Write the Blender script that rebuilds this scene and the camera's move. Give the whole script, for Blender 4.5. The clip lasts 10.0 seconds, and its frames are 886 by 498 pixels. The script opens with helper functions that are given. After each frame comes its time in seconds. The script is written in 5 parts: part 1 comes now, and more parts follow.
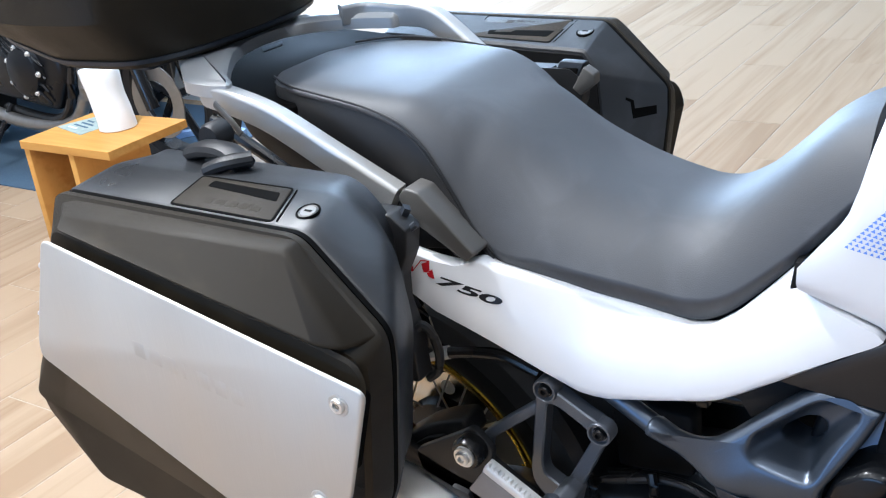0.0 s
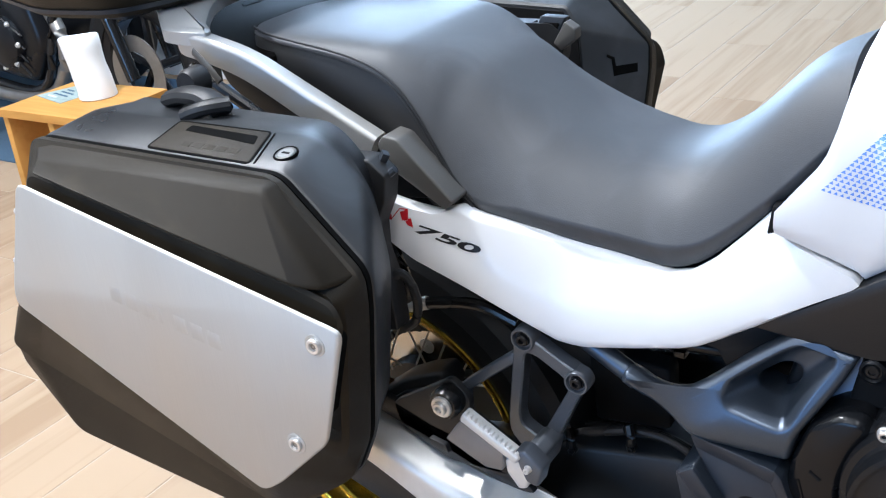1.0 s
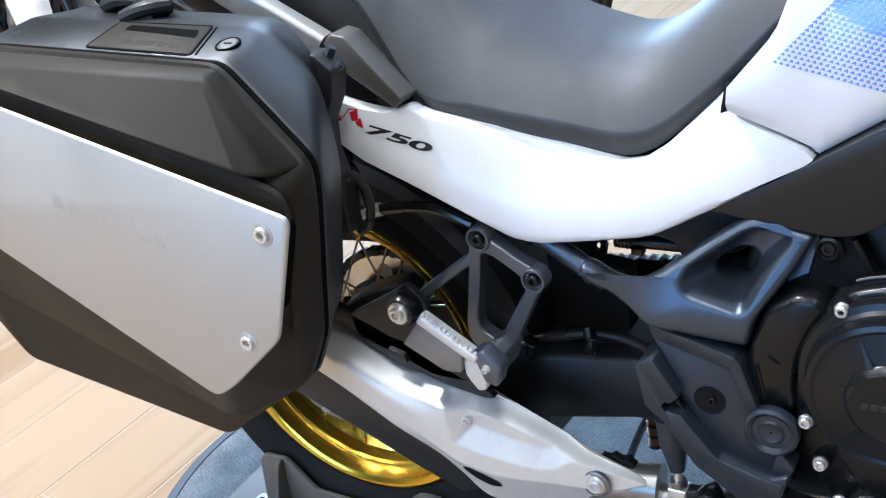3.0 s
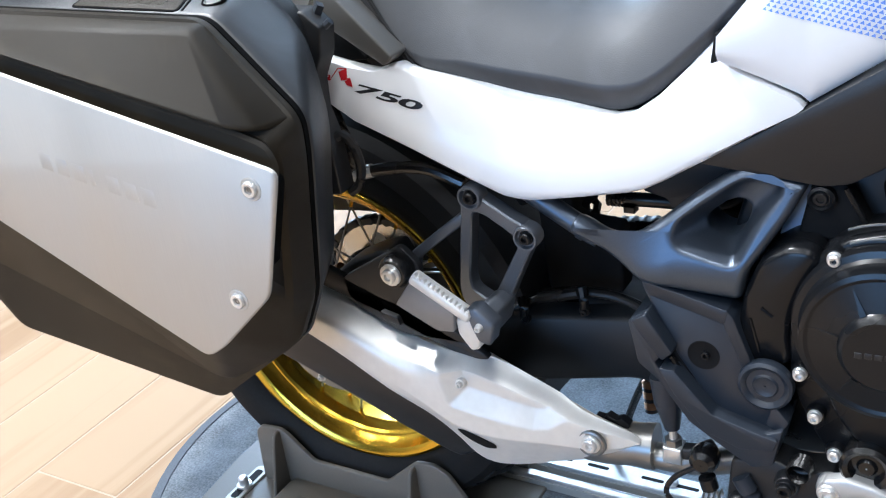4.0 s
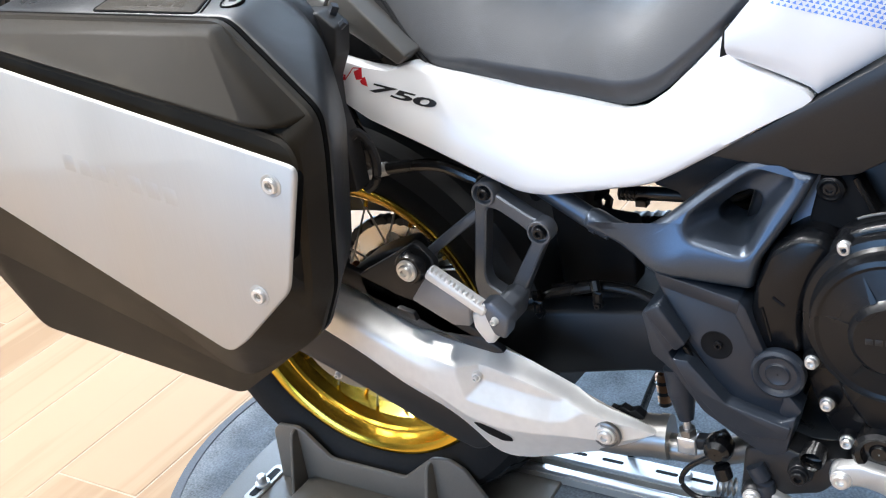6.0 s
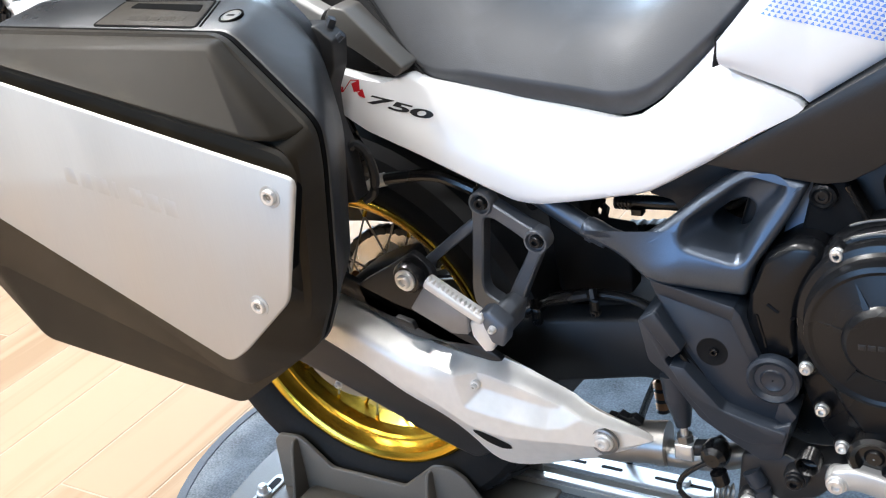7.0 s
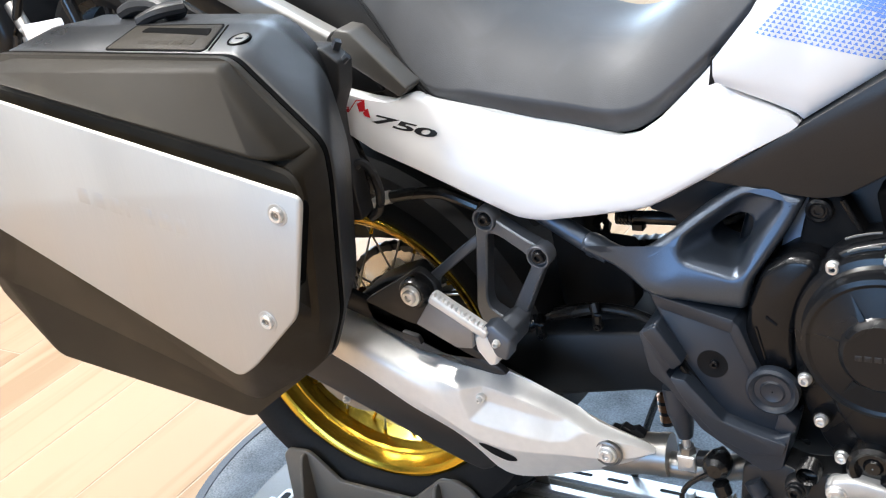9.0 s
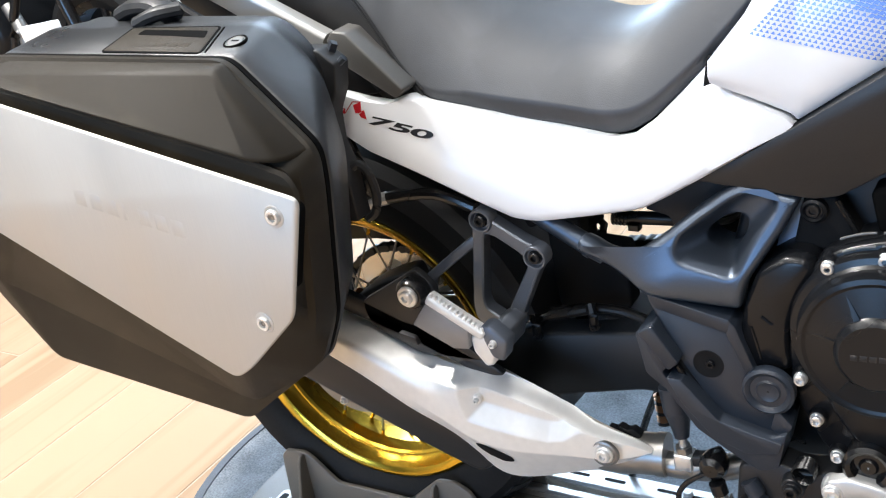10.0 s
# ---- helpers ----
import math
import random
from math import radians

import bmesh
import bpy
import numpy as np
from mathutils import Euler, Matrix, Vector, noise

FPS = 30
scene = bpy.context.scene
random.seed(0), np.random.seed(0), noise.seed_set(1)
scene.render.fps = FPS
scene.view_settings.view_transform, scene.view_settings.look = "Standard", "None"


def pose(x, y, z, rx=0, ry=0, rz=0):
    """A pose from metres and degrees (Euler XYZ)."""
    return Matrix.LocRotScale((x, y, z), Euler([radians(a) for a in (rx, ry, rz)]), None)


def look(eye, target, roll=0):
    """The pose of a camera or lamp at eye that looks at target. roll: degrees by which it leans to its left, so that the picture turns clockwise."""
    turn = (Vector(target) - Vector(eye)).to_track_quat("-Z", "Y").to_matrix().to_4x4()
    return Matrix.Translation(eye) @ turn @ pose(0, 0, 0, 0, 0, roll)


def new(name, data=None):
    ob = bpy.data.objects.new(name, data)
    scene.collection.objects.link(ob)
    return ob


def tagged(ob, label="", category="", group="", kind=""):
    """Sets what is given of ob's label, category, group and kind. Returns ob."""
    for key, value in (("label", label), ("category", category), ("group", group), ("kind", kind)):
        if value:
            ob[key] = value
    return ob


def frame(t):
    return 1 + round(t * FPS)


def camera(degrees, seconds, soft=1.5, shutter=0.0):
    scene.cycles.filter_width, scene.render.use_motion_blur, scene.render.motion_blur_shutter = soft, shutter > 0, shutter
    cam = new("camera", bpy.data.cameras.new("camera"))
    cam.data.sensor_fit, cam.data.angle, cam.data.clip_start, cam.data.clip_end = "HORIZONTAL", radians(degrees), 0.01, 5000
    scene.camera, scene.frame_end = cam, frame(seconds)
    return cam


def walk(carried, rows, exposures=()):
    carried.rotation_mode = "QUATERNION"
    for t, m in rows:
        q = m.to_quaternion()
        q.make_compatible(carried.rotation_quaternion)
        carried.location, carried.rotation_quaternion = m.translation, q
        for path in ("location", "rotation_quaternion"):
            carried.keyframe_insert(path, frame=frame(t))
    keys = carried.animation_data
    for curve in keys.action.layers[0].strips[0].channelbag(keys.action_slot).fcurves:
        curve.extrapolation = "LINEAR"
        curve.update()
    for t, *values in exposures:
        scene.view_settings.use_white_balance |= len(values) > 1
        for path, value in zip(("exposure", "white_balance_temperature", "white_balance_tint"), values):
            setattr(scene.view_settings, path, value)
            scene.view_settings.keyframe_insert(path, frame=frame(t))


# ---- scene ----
# camera: the bike's rear axle stands over the origin, x ahead along the bike, y to its left, floor at z = 0
cam = camera(44.58, 10.0, 1.2)
ROWS = [
    (0, 0.8857, -1.1302, 1.3357, 65.739, 6.318, 32.78),
    (0.5, 0.8904, -1.1346, 1.3132, 65.486, 5.822, 32.573),
    (1, 0.8956, -1.1435, 1.2925, 64.996, 5.583, 32.15),
    (1.5, 0.9008, -1.1505, 1.2651, 64.202, 5.88, 31.215),
    (2, 0.908, -1.1592, 1.243, 64.204, 5.66, 30.891),
    (2.5, 0.9103, -1.1616, 1.2178, 64.148, 6.058, 30.16),
    (3, 0.9121, -1.1587, 1.1947, 63.868, 6.268, 29.884),
    (4.5, 0.9259, -1.1722, 1.1507, 63.303, 7.183, 29.493),
    (5, 0.926, -1.1776, 1.1523, 63.255, 7.386, 29.497),
    (5.5, 0.9263, -1.1851, 1.1539, 63.49, 7.495, 29.671),
    (7, 0.9382, -1.1999, 1.1608, 64.277, 8.058, 29.585),
    (7.5, 0.9453, -1.2019, 1.1641, 64.496, 8.12, 29.672),
    (8, 0.9503, -1.2064, 1.169, 64.655, 8.368, 29.756),
    (8.5, 0.9544, -1.2146, 1.1706, 64.957, 8.458, 29.821),
    (9, 0.9561, -1.217, 1.1704, 65.189, 8.624, 29.859),
    (9.5, 0.957, -1.2179, 1.1717, 65.286, 8.656, 29.83),
    (10, 0.9594, -1.2176, 1.1721, 65.177, 8.738, 29.708),
]
# the clip's camera drifts from a bluish to a warmer white balance
TONE = [(0, -0.12, 6060, 10), (2.5, -0.13, 5900, 9), (4.0, 0.05, 6080, 9), (5, 0.09, 6230, 10), (7, 0.15, 6550, 10), (10, 0.17, 6700, 10)]
walk(cam, [(t, pose(*row)) for t, *row in ROWS], TONE)

# ---- light ----
world = bpy.data.worlds.new("world")
scene.world = world
world.use_nodes = True
world.node_tree.nodes["Background"].inputs[0].default_value = (0.75, 0.85, 1.0, 1)
world.node_tree.nodes["Background"].inputs[1].default_value = 0.09
scene.view_settings.exposure = 0.0


def area_lamp(name, eye, target, sx, sy, watts, colour):
    data = bpy.data.lights.new(name, "AREA")
    data.shape, data.size, data.size_y, data.energy, data.color = "RECTANGLE", sx, sy, watts, colour
    ob = new(name, data)
    ob.matrix_world = look(eye, target)
    return ob


# rows of ceiling panels and the daylight of the shop window
WARM, DAY, SKY = (0.985, 0.985, 0.98), (0.55, 0.75, 1.0), (0.3, 0.57, 1.0)
for px in (-4.6, -2.6, -0.6, 1.4):
    for py in (-4.4, -1.7, 1.6, 4.6):
        area_lamp("ceiling_panel_light", (px, py, 3.96), (px, py + 0.001, 0), 0.6, 1.2, 49 if py < 0 else 32, WARM if py < 0 else DAY)
spot = area_lamp("track_light", (-1.5, -0.17, 3.8), (0.0, -0.1, 0.9), 0.12, 0.12, 185, (1.0, 0.99, 0.98))
spot.data.shape = "DISK"
area_lamp("window_light", (-1.3, -7.3, 1.75), (-1.3, 0, 1.5), 3.6, 1.4, 200, SKY)
area_lamp("window_light", (-4.9, 5.9, 2.5), (0.0, 0, 1.0), 3.4, 2.7, 950, DAY)


# ---- materials ----
def material(name, colour, rough=0.5, metal=0.0, vary=0.15, grain=60.0, bump=0.1, stain=4.0, coat=0.0, stretch=(1, 1, 1), spec=0.5, speck=0.0, rough_vary=0.1):
    """A principled surface with large stains, fine grain and fine relief."""
    m = bpy.data.materials.new(name)
    m.use_nodes = True
    nt = m.node_tree
    b = nt.nodes["Principled BSDF"]
    co = nt.nodes.new("ShaderNodeTexCoord")
    mp = nt.nodes.new("ShaderNodeMapping")
    mp.inputs["Scale"].default_value = stretch
    nt.links.new(co.outputs["Object"], mp.inputs["Vector"])
    big = nt.nodes.new("ShaderNodeTexNoise")
    big.inputs["Scale"].default_value, big.inputs["Detail"].default_value = stain, 4
    fine = nt.nodes.new("ShaderNodeTexNoise")
    fine.inputs["Scale"].default_value, fine.inputs["Detail"].default_value = grain, 6
    nt.links.new(mp.outputs[0], big.inputs["Vector"])
    nt.links.new(mp.outputs[0], fine.inputs["Vector"])
    add = nt.nodes.new("ShaderNodeMath")
    add.operation = "ADD"
    nt.links.new(big.outputs["Fac"], add.inputs[0])
    nt.links.new(fine.outputs["Fac"], add.inputs[1])
    ramp = nt.nodes.new("ShaderNodeMapRange")
    ramp.inputs["From Min"].default_value, ramp.inputs["From Max"].default_value = 0.6, 1.4
    ramp.inputs["To Min"].default_value, ramp.inputs["To Max"].default_value = 1 - vary, 1 + vary
    nt.links.new(add.outputs[0], ramp.inputs["Value"])
    scale = ramp
    if speck:
        worn = nt.nodes.new("ShaderNodeTexNoise")
        worn.inputs["Scale"].default_value, worn.inputs["Detail"].default_value, worn.inputs["Distortion"].default_value = 11, 9, 1.2
        nt.links.new(mp.outputs[0], worn.inputs["Vector"])
        cut = nt.nodes.new("ShaderNodeMapRange")
        cut.inputs["From Min"].default_value, cut.inputs["From Max"].default_value = 0.52, 0.75
        cut.inputs["To Min"].default_value, cut.inputs["To Max"].default_value = 0, speck
        nt.links.new(worn.outputs["Fac"], cut.inputs["Value"])
        scale = nt.nodes.new("ShaderNodeMath")
        scale.operation = "ADD"
        nt.links.new(ramp.outputs[0], scale.inputs[0])
        nt.links.new(cut.outputs[0], scale.inputs[1])
    mix = nt.nodes.new("ShaderNodeVectorMath")
    mix.operation = "SCALE"
    mix.inputs[0].default_value = colour
    nt.links.new(scale.outputs[0], mix.inputs["Scale"])
    nt.links.new(mix.outputs[0], b.inputs["Base Color"])
    rr = nt.nodes.new("ShaderNodeMapRange")
    rr.inputs["From Min"].default_value, rr.inputs["From Max"].default_value = 0.3, 0.7
    rr.inputs["To Min"].default_value, rr.inputs["To Max"].default_value = max(0.02, rough - rough_vary), min(1, rough + rough_vary)
    nt.links.new(big.outputs["Fac"], rr.inputs["Value"])
    nt.links.new(rr.outputs[0], b.inputs["Roughness"])
    b.inputs["Metallic"].default_value = metal
    b.inputs["Specular IOR Level"].default_value = spec
    b.inputs["Coat Weight"].default_value = coat
    b.inputs["Coat Roughness"].default_value = 0.06
    if bump:
        bp = nt.nodes.new("ShaderNodeBump")
        bp.inputs["Strength"].default_value, bp.inputs["Distance"].default_value = bump, 0.001
        nt.links.new(fine.outputs["Fac"], bp.inputs["Height"])
        nt.links.new(bp.outputs[0], b.inputs["Normal"])
    return m


def wood(name, pale, dark, along=(30, 1.2, 30), rough=0.35):
    """Boards with long grain and a tone of their own for each piece."""
    m = bpy.data.materials.new(name)
    m.use_nodes = True
    nt = m.node_tree
    b = nt.nodes["Principled BSDF"]
    co = nt.nodes.new("ShaderNodeTexCoord")
    info = nt.nodes.new("ShaderNodeObjectInfo")
    off = nt.nodes.new("ShaderNodeVectorMath")
    off.operation = "MULTIPLY_ADD"
    off.inputs[1].default_value = (1, 1, 1)
    seed = nt.nodes.new("ShaderNodeMath")
    seed.operation = "MULTIPLY"
    seed.inputs[1].default_value = 37.0
    nt.links.new(info.outputs["Random"], seed.inputs[0])
    nt.links.new(co.outputs["Object"], off.inputs[0])
    nt.links.new(seed.outputs[0], off.inputs[2])
    mp = nt.nodes.new("ShaderNodeMapping")
    mp.inputs["Scale"].default_value = along
    nt.links.new(off.outputs[0], mp.inputs["Vector"])
    n = nt.nodes.new("ShaderNodeTexNoise")
    n.inputs["Scale"].default_value, n.inputs["Detail"].default_value, n.inputs["Distortion"].default_value = 1.0, 8, 0.6
    nt.links.new(mp.outputs[0], n.inputs["Vector"])
    n2 = nt.nodes.new("ShaderNodeTexNoise")
    n2.inputs["Scale"].default_value, n2.inputs["Detail"].default_value = 0.22, 3
    nt.links.new(mp.outputs[0], n2.inputs["Vector"])
    ad = nt.nodes.new("ShaderNodeMath")
    ad.operation = "ADD"
    nt.links.new(n.outputs["Fac"], ad.inputs[0])
    nt.links.new(n2.outputs["Fac"], ad.inputs[1])
    tone = nt.nodes.new("ShaderNodeMath")
    tone.operation = "MULTIPLY_ADD"
    tone.inputs[1].default_value = 0.22
    nt.links.new(info.outputs["Random"], tone.inputs[0])
    nt.links.new(ad.outputs[0], tone.inputs[2])
    r = nt.nodes.new("ShaderNodeValToRGB")
    r.color_ramp.elements[0].position, r.color_ramp.elements[0].color = 0.78, (*dark, 1)
    r.color_ramp.elements[1].position, r.color_ramp.elements[1].color = 1.0, (*pale, 1)
    sc = nt.nodes.new("ShaderNodeMapRange")
    sc.inputs["From Min"].default_value, sc.inputs["From Max"].default_value = 0.5, 1.5
    sc.inputs["To Min"].default_value, sc.inputs["To Max"].default_value = 0.55, 1.25
    nt.links.new(tone.outputs[0], sc.inputs["Value"])
    nt.links.new(sc.outputs[0], r.inputs["Fac"])
    nt.links.new(r.outputs[0], b.inputs["Base Color"])
    b.inputs["Roughness"].default_value = rough
    b.inputs["Specular IOR Level"].default_value = 0.04
    bp = nt.nodes.new("ShaderNodeBump")
    bp.inputs["Strength"].default_value, bp.inputs["Distance"].default_value = 0.08, 0.001
    nt.links.new(n.outputs["Fac"], bp.inputs["Height"])
    nt.links.new(bp.outputs[0], b.inputs["Normal"])
    return m


VINYL = material("seat_vinyl", (0.045, 0.048, 0.054), 0.56, rough_vary=0.05, vary=0.12, grain=900, bump=0.25, stain=6, spec=0.65, speck=0.3)
SKIRT = material("seat_skirt_vinyl", (0.012, 0.012, 0.013), 0.55, vary=0.15, grain=900, bump=0.3)
WHITE = material("white_paint", (0.8, 0.81, 0.83), 0.3, vary=0.02, grain=30, bump=0.0, coat=0.25, rough_vary=0.03)
BLUE = material("blue_print", (0.16, 0.31, 0.8), 0.25, vary=0.05, coat=0.5, bump=0)
RED = material("red_print", (0.5, 0.012, 0.02), 0.3, vary=0.05, bump=0)
INK = material("black_print", (0.012, 0.012, 0.014), 0.3, vary=0.05, bump=0)
BLACK = material("black_plastic", (0.0145, 0.015, 0.0165), 0.44, spec=0.45, vary=0.2, grain=500, bump=0.2)
SHELL = material("case_plastic", (0.02, 0.0153, 0.0092), 0.54, spec=0.26, speck=0.7, vary=0.15, grain=1400, bump=0.35, stain=5)
GLOSS = material("case_lid_plastic", (0.023, 0.025, 0.028), 0.36, spec=0.65, speck=0.7, vary=0.15, grain=1400, bump=0.2, stain=5)
SEAL = material("black_rubber_seal", (0.004, 0.004, 0.004), 0.8, spec=0.05)
ALU = material("brushed_aluminium", (0.52, 0.5, 0.462), 0.5, metal=0.45, vary=0.05, grain=18, bump=0.05, stretch=(60, 60, 1), stain=0.2)
STEEL = material("satin_steel", (0.82, 0.8, 0.76), 0.48, metal=0.32, vary=0.06, grain=80, bump=0.04, stain=8)
CHROME = material("bright_zinc", (0.78, 0.775, 0.765), 0.36, metal=0.75, vary=0.1, grain=100, bump=0.05)
RAIL = material("silver_paint", (0.5, 0.5, 0.49), 0.42, metal=0.55, vary=0.06, grain=700, bump=0.1)
GOLD = material("gold_anodised", (0.75, 0.46, 0.05), 0.22, metal=1.0, vary=0.06, grain=40, bump=0.02)
RUBBER = material("tyre_rubber", (0.0095, 0.0095, 0.0098), 0.7, spec=0.25, vary=0.25, grain=200, bump=0.3)
FRAME = material("frame_paint", (0.082, 0.102, 0.134), 0.41, metal=0.75, vary=0.1, grain=600, bump=0.1)
COVER = material("dark_grey_plastic", (0.0195, 0.0258, 0.0365), 0.42, vary=0.12, grain=900, bump=0.25)
ENGINE = material("engine_black", (0.0075, 0.0082, 0.0098), 0.32, metal=0.1, spec=0.34, vary=0.2, grain=700, bump=0.06)
# near-black for dark inner parts, and for shade put into gaps and holes
DARK = material("dark_parts_and_shade", (0.0075, 0.0076, 0.0082), 0.7, vary=0.2, spec=0.15)
HOSE = material("black_hose", (0.008, 0.008, 0.0085), 0.26, bump=0.06)
CARPET = material("blue_carpet", (0.17, 0.19, 0.21), 0.95, vary=0.6, grain=260, bump=1.0, stain=14, spec=0.1)
CARPET_EDGE = material("carpet_binding", (0.1, 0.115, 0.135), 0.9, vary=0.2, grain=300, bump=0.6, spec=0.1)
MAT = material("blue_mat", (0.075, 0.12, 0.17), 0.9, vary=0.3, grain=200, bump=0.6, spec=0.1)
CHOCK = material("stand_plastic", (0.15, 0.134, 0.112), 0.38, vary=0.12, grain=500, bump=0.15, stain=7)
STOOL = wood("stool_wood", (0.56, 0.29, 0.08), (0.48, 0.23, 0.06), along=(3, 40, 40), rough=0.4)
PLANK = wood("oak_planks", (0.395, 0.281, 0.184), (0.315, 0.21, 0.13), along=(26, 1.3, 26), rough=0.55)
JOINT = material("floor_joint", (0.42, 0.33, 0.235), 0.6)
PAPER = material("white_paper", (0.82, 0.82, 0.8), 0.7, vary=0.03, grain=40, bump=0.1)
CARD = material("green_card", (0.3, 0.36, 0.33), 0.5, vary=0.3, grain=70, stain=25)
DARKWALL = material("dark_wall_paint", (0.09, 0.09, 0.095), 0.7, vary=0.06, grain=90, bump=0.1, stain=1)
WALLP = material("wall_paint", (0.42, 0.425, 0.43), 0.7, vary=0.04, grain=90, bump=0.1, stain=1)
DISC = material("brake_steel", (0.55, 0.5, 0.42), 0.3, metal=1.0, vary=0.1, grain=60, bump=0.1)
TAILGREY = material("dark_silver_plastic", (0.105, 0.102, 0.097), 0.45, metal=0.3, vary=0.08, grain=700, bump=0.15)
# pale blue paint; on the frame spar it stands in for mirrored sky
LIGHTBLUE = material("pale_blue_paint_and_sky", (0.3, 0.42, 0.62), 0.4, vary=0.08)
BOARD = material("white_board", (0.9, 0.91, 0.92), 0.5, vary=0.03)
PEGB = material("bracket_paint", (0.125, 0.14, 0.165), 0.4, metal=0.6, vary=0.08, grain=600, bump=0.12)
PEGGREY = material("peg_grey", (0.25, 0.25, 0.255), 0.42, metal=0.5, vary=0.08)
PIPE = material("exhaust_steel", (0.3, 0.29, 0.275), 0.38, metal=0.85, vary=0.15, grain=40, bump=0.05)
COPPER = material("orange_metal", (0.25, 0.13, 0.07), 0.35, metal=0.8)


# ---- mesh helpers ----
def finish(bm, name, mat, sharp=35):
    bmesh.ops.remove_doubles(bm, verts=bm.verts, dist=1e-6)
    bmesh.ops.recalc_face_normals(bm, faces=bm.faces)
    me = bpy.data.meshes.new(name)
    bm.to_mesh(me)
    bm.free()
    me.materials.append(mat)
    for f in me.polygons:
        f.use_smooth = True
    me.set_sharp_from_angle(angle=radians(sharp))
    return me


def part(name, bm, mat, parent=None, label="", sharp=35):
    ob = new(name, finish(bm, name, mat, sharp))
    ob.parent = parent
    if label:
        ob["label"] = label
    return ob


def thing(name, label, category, group="", kind="", at=(0, 0, 0)):
    ob = new(name)
    ob.location = at
    ob.empty_display_size = 0.05
    return tagged(ob, label, category, group, kind)


def rounded(poly, r, n=4):
    """A closed outline with its corners rounded."""
    out = []
    k = len(poly)
    for i in range(k):
        a, b, c = Vector(poly[i - 1]), Vector(poly[i]), Vector(poly[(i + 1) % k])
        u, v = a - b, c - b
        d = min(r, u.length * 0.45, v.length * 0.45)
        p, q = b + u.normalized() * d, b + v.normalized() * d
        for j in range(n + 1):
            s = j / n
            out.append(tuple(p * (1 - s) ** 2 + b * (2 * s * (1 - s)) + q * s * s))
    return out


def inset(poly, d):
    """The outline moved inwards by d."""
    k = len(poly)
    area = sum(poly[i - 1][0] * poly[i][1] - poly[i][0] * poly[i - 1][1] for i in range(k))
    s = 1 if area > 0 else -1
    out = []
    for i in range(k):
        a, b, c = Vector(poly[i - 1]), Vector(poly[i]), Vector(poly[(i + 1) % k])
        u, v = (b - a).normalized(), (c - b).normalized()
        n1, n2 = Vector((-u.y, u.x)) * s, Vector((-v.y, v.x)) * s
        n = n1 + n2
        n = n / max(n.length_squared / 2, 0.35)
        out.append(b + n * d)
    return [tuple(p) for p in out]


def loft(rings, caps=True, closed=True, bm=None):
    bm = bm or bmesh.new()
    vs = [[bm.verts.new(p) for p in ring] for ring in rings]
    n = len(rings[0])
    for a, b in zip(vs, vs[1:]):
        for i in range(n if closed else n - 1):
            j = (i + 1) % n
            bm.faces.new((a[i], a[j], b[j], b[i]))
    if caps:
        bm.faces.new(vs[0][::-1])
        bm.faces.new(vs[-1])
    return bm


def turns(poly, new_poly):
    """Whether an edge has turned round."""
    k = len(poly)
    return any((Vector(poly[(i + 1) % k]) - Vector(poly[i])).dot(Vector(new_poly[(i + 1) % k]) - Vector(new_poly[i])) < 0 for i in range(k))


def safe(poly, bevel):
    """The widest bevel up to the one wished for that leaves the outline whole."""
    while bevel > 0.0004 and turns(poly, inset(poly, bevel)):
        bevel *= 0.75
    return bevel


def plate(poly, y0, y1, bevel=0.002, bm=None, slant=0.0):
    """An outline in x and z, as a solid from y0 to y1 with a bevelled edge at y1; slant leans it along x."""
    s = 1 if y1 > y0 else -1
    bevel = safe(poly, bevel)
    ring = lambda pts, y: [(x, y + slant * x, z) for x, z in pts]
    small = inset(poly, bevel * 0.35), inset(poly, bevel)
    return loft([ring(poly, y0), ring(poly, y1 - s * bevel), ring(small[0], y1 - s * bevel * 0.35), ring(small[1], y1)], bm=bm)


def spline(pts, n=6):
    """Points along a smooth curve through pts."""
    p = [Vector(q) for q in pts]
    p = [2 * p[0] - p[1]] + p + [2 * p[-1] - p[-2]]
    out = []
    for i in range(1, len(p) - 2):
        a, b, c, d = p[i - 1 : i + 3]
        for j in range(n):
            t = j / n
            out.append(0.5 * (2 * b + (c - a) * t + (2 * a - 5 * b + 4 * c - d) * t * t + (3 * b - a - 3 * c + d) * t ** 3))
    return out + [p[-2]]


def tube(pts, r, seg=10, n=6, bm=None, flat=1.0, radii=None):
    """A bent bar along a smooth curve; flat squeezes it sideways."""
    path = spline(pts, n) if len(pts) > 2 else [Vector(q) for q in pts]
    rings = []
    up = Vector((0, 0, 1))
    for i, p in enumerate(path):
        t = (path[min(i + 1, len(path) - 1)] - path[max(i - 1, 0)]).normalized()
        side = t.cross(up if abs(t.z) < 0.95 else Vector((0, 1, 0))).normalized()
        top = side.cross(t)
        rad = r if radii is None else radii[0] + (radii[1] - radii[0]) * i / (len(path) - 1)
        rings.append([p + side * (rad * flat * math.cos(a)) + top * (rad * math.sin(a)) for a in (2 * math.pi * k / seg for k in range(seg))])
    return loft(rings, bm=bm)


def turned(profile, centre, axis="y", seg=32, bm=None, caps=False):
    """A profile of (radius, along) turned round an axis through centre."""
    cx, cy, cz = centre
    rings = []
    for r, h in profile:
        ring = []
        for k in range(seg):
            a = 2 * math.pi * k / seg
            u, v = r * math.cos(a), r * math.sin(a)
            ring.append({"y": (cx + u, cy + h, cz + v), "z": (cx + u, cy + v, cz + h), "x": (cx + h, cy + u, cz + v)}[axis])
        rings.append(ring)
    return loft(rings, caps=caps, bm=bm)


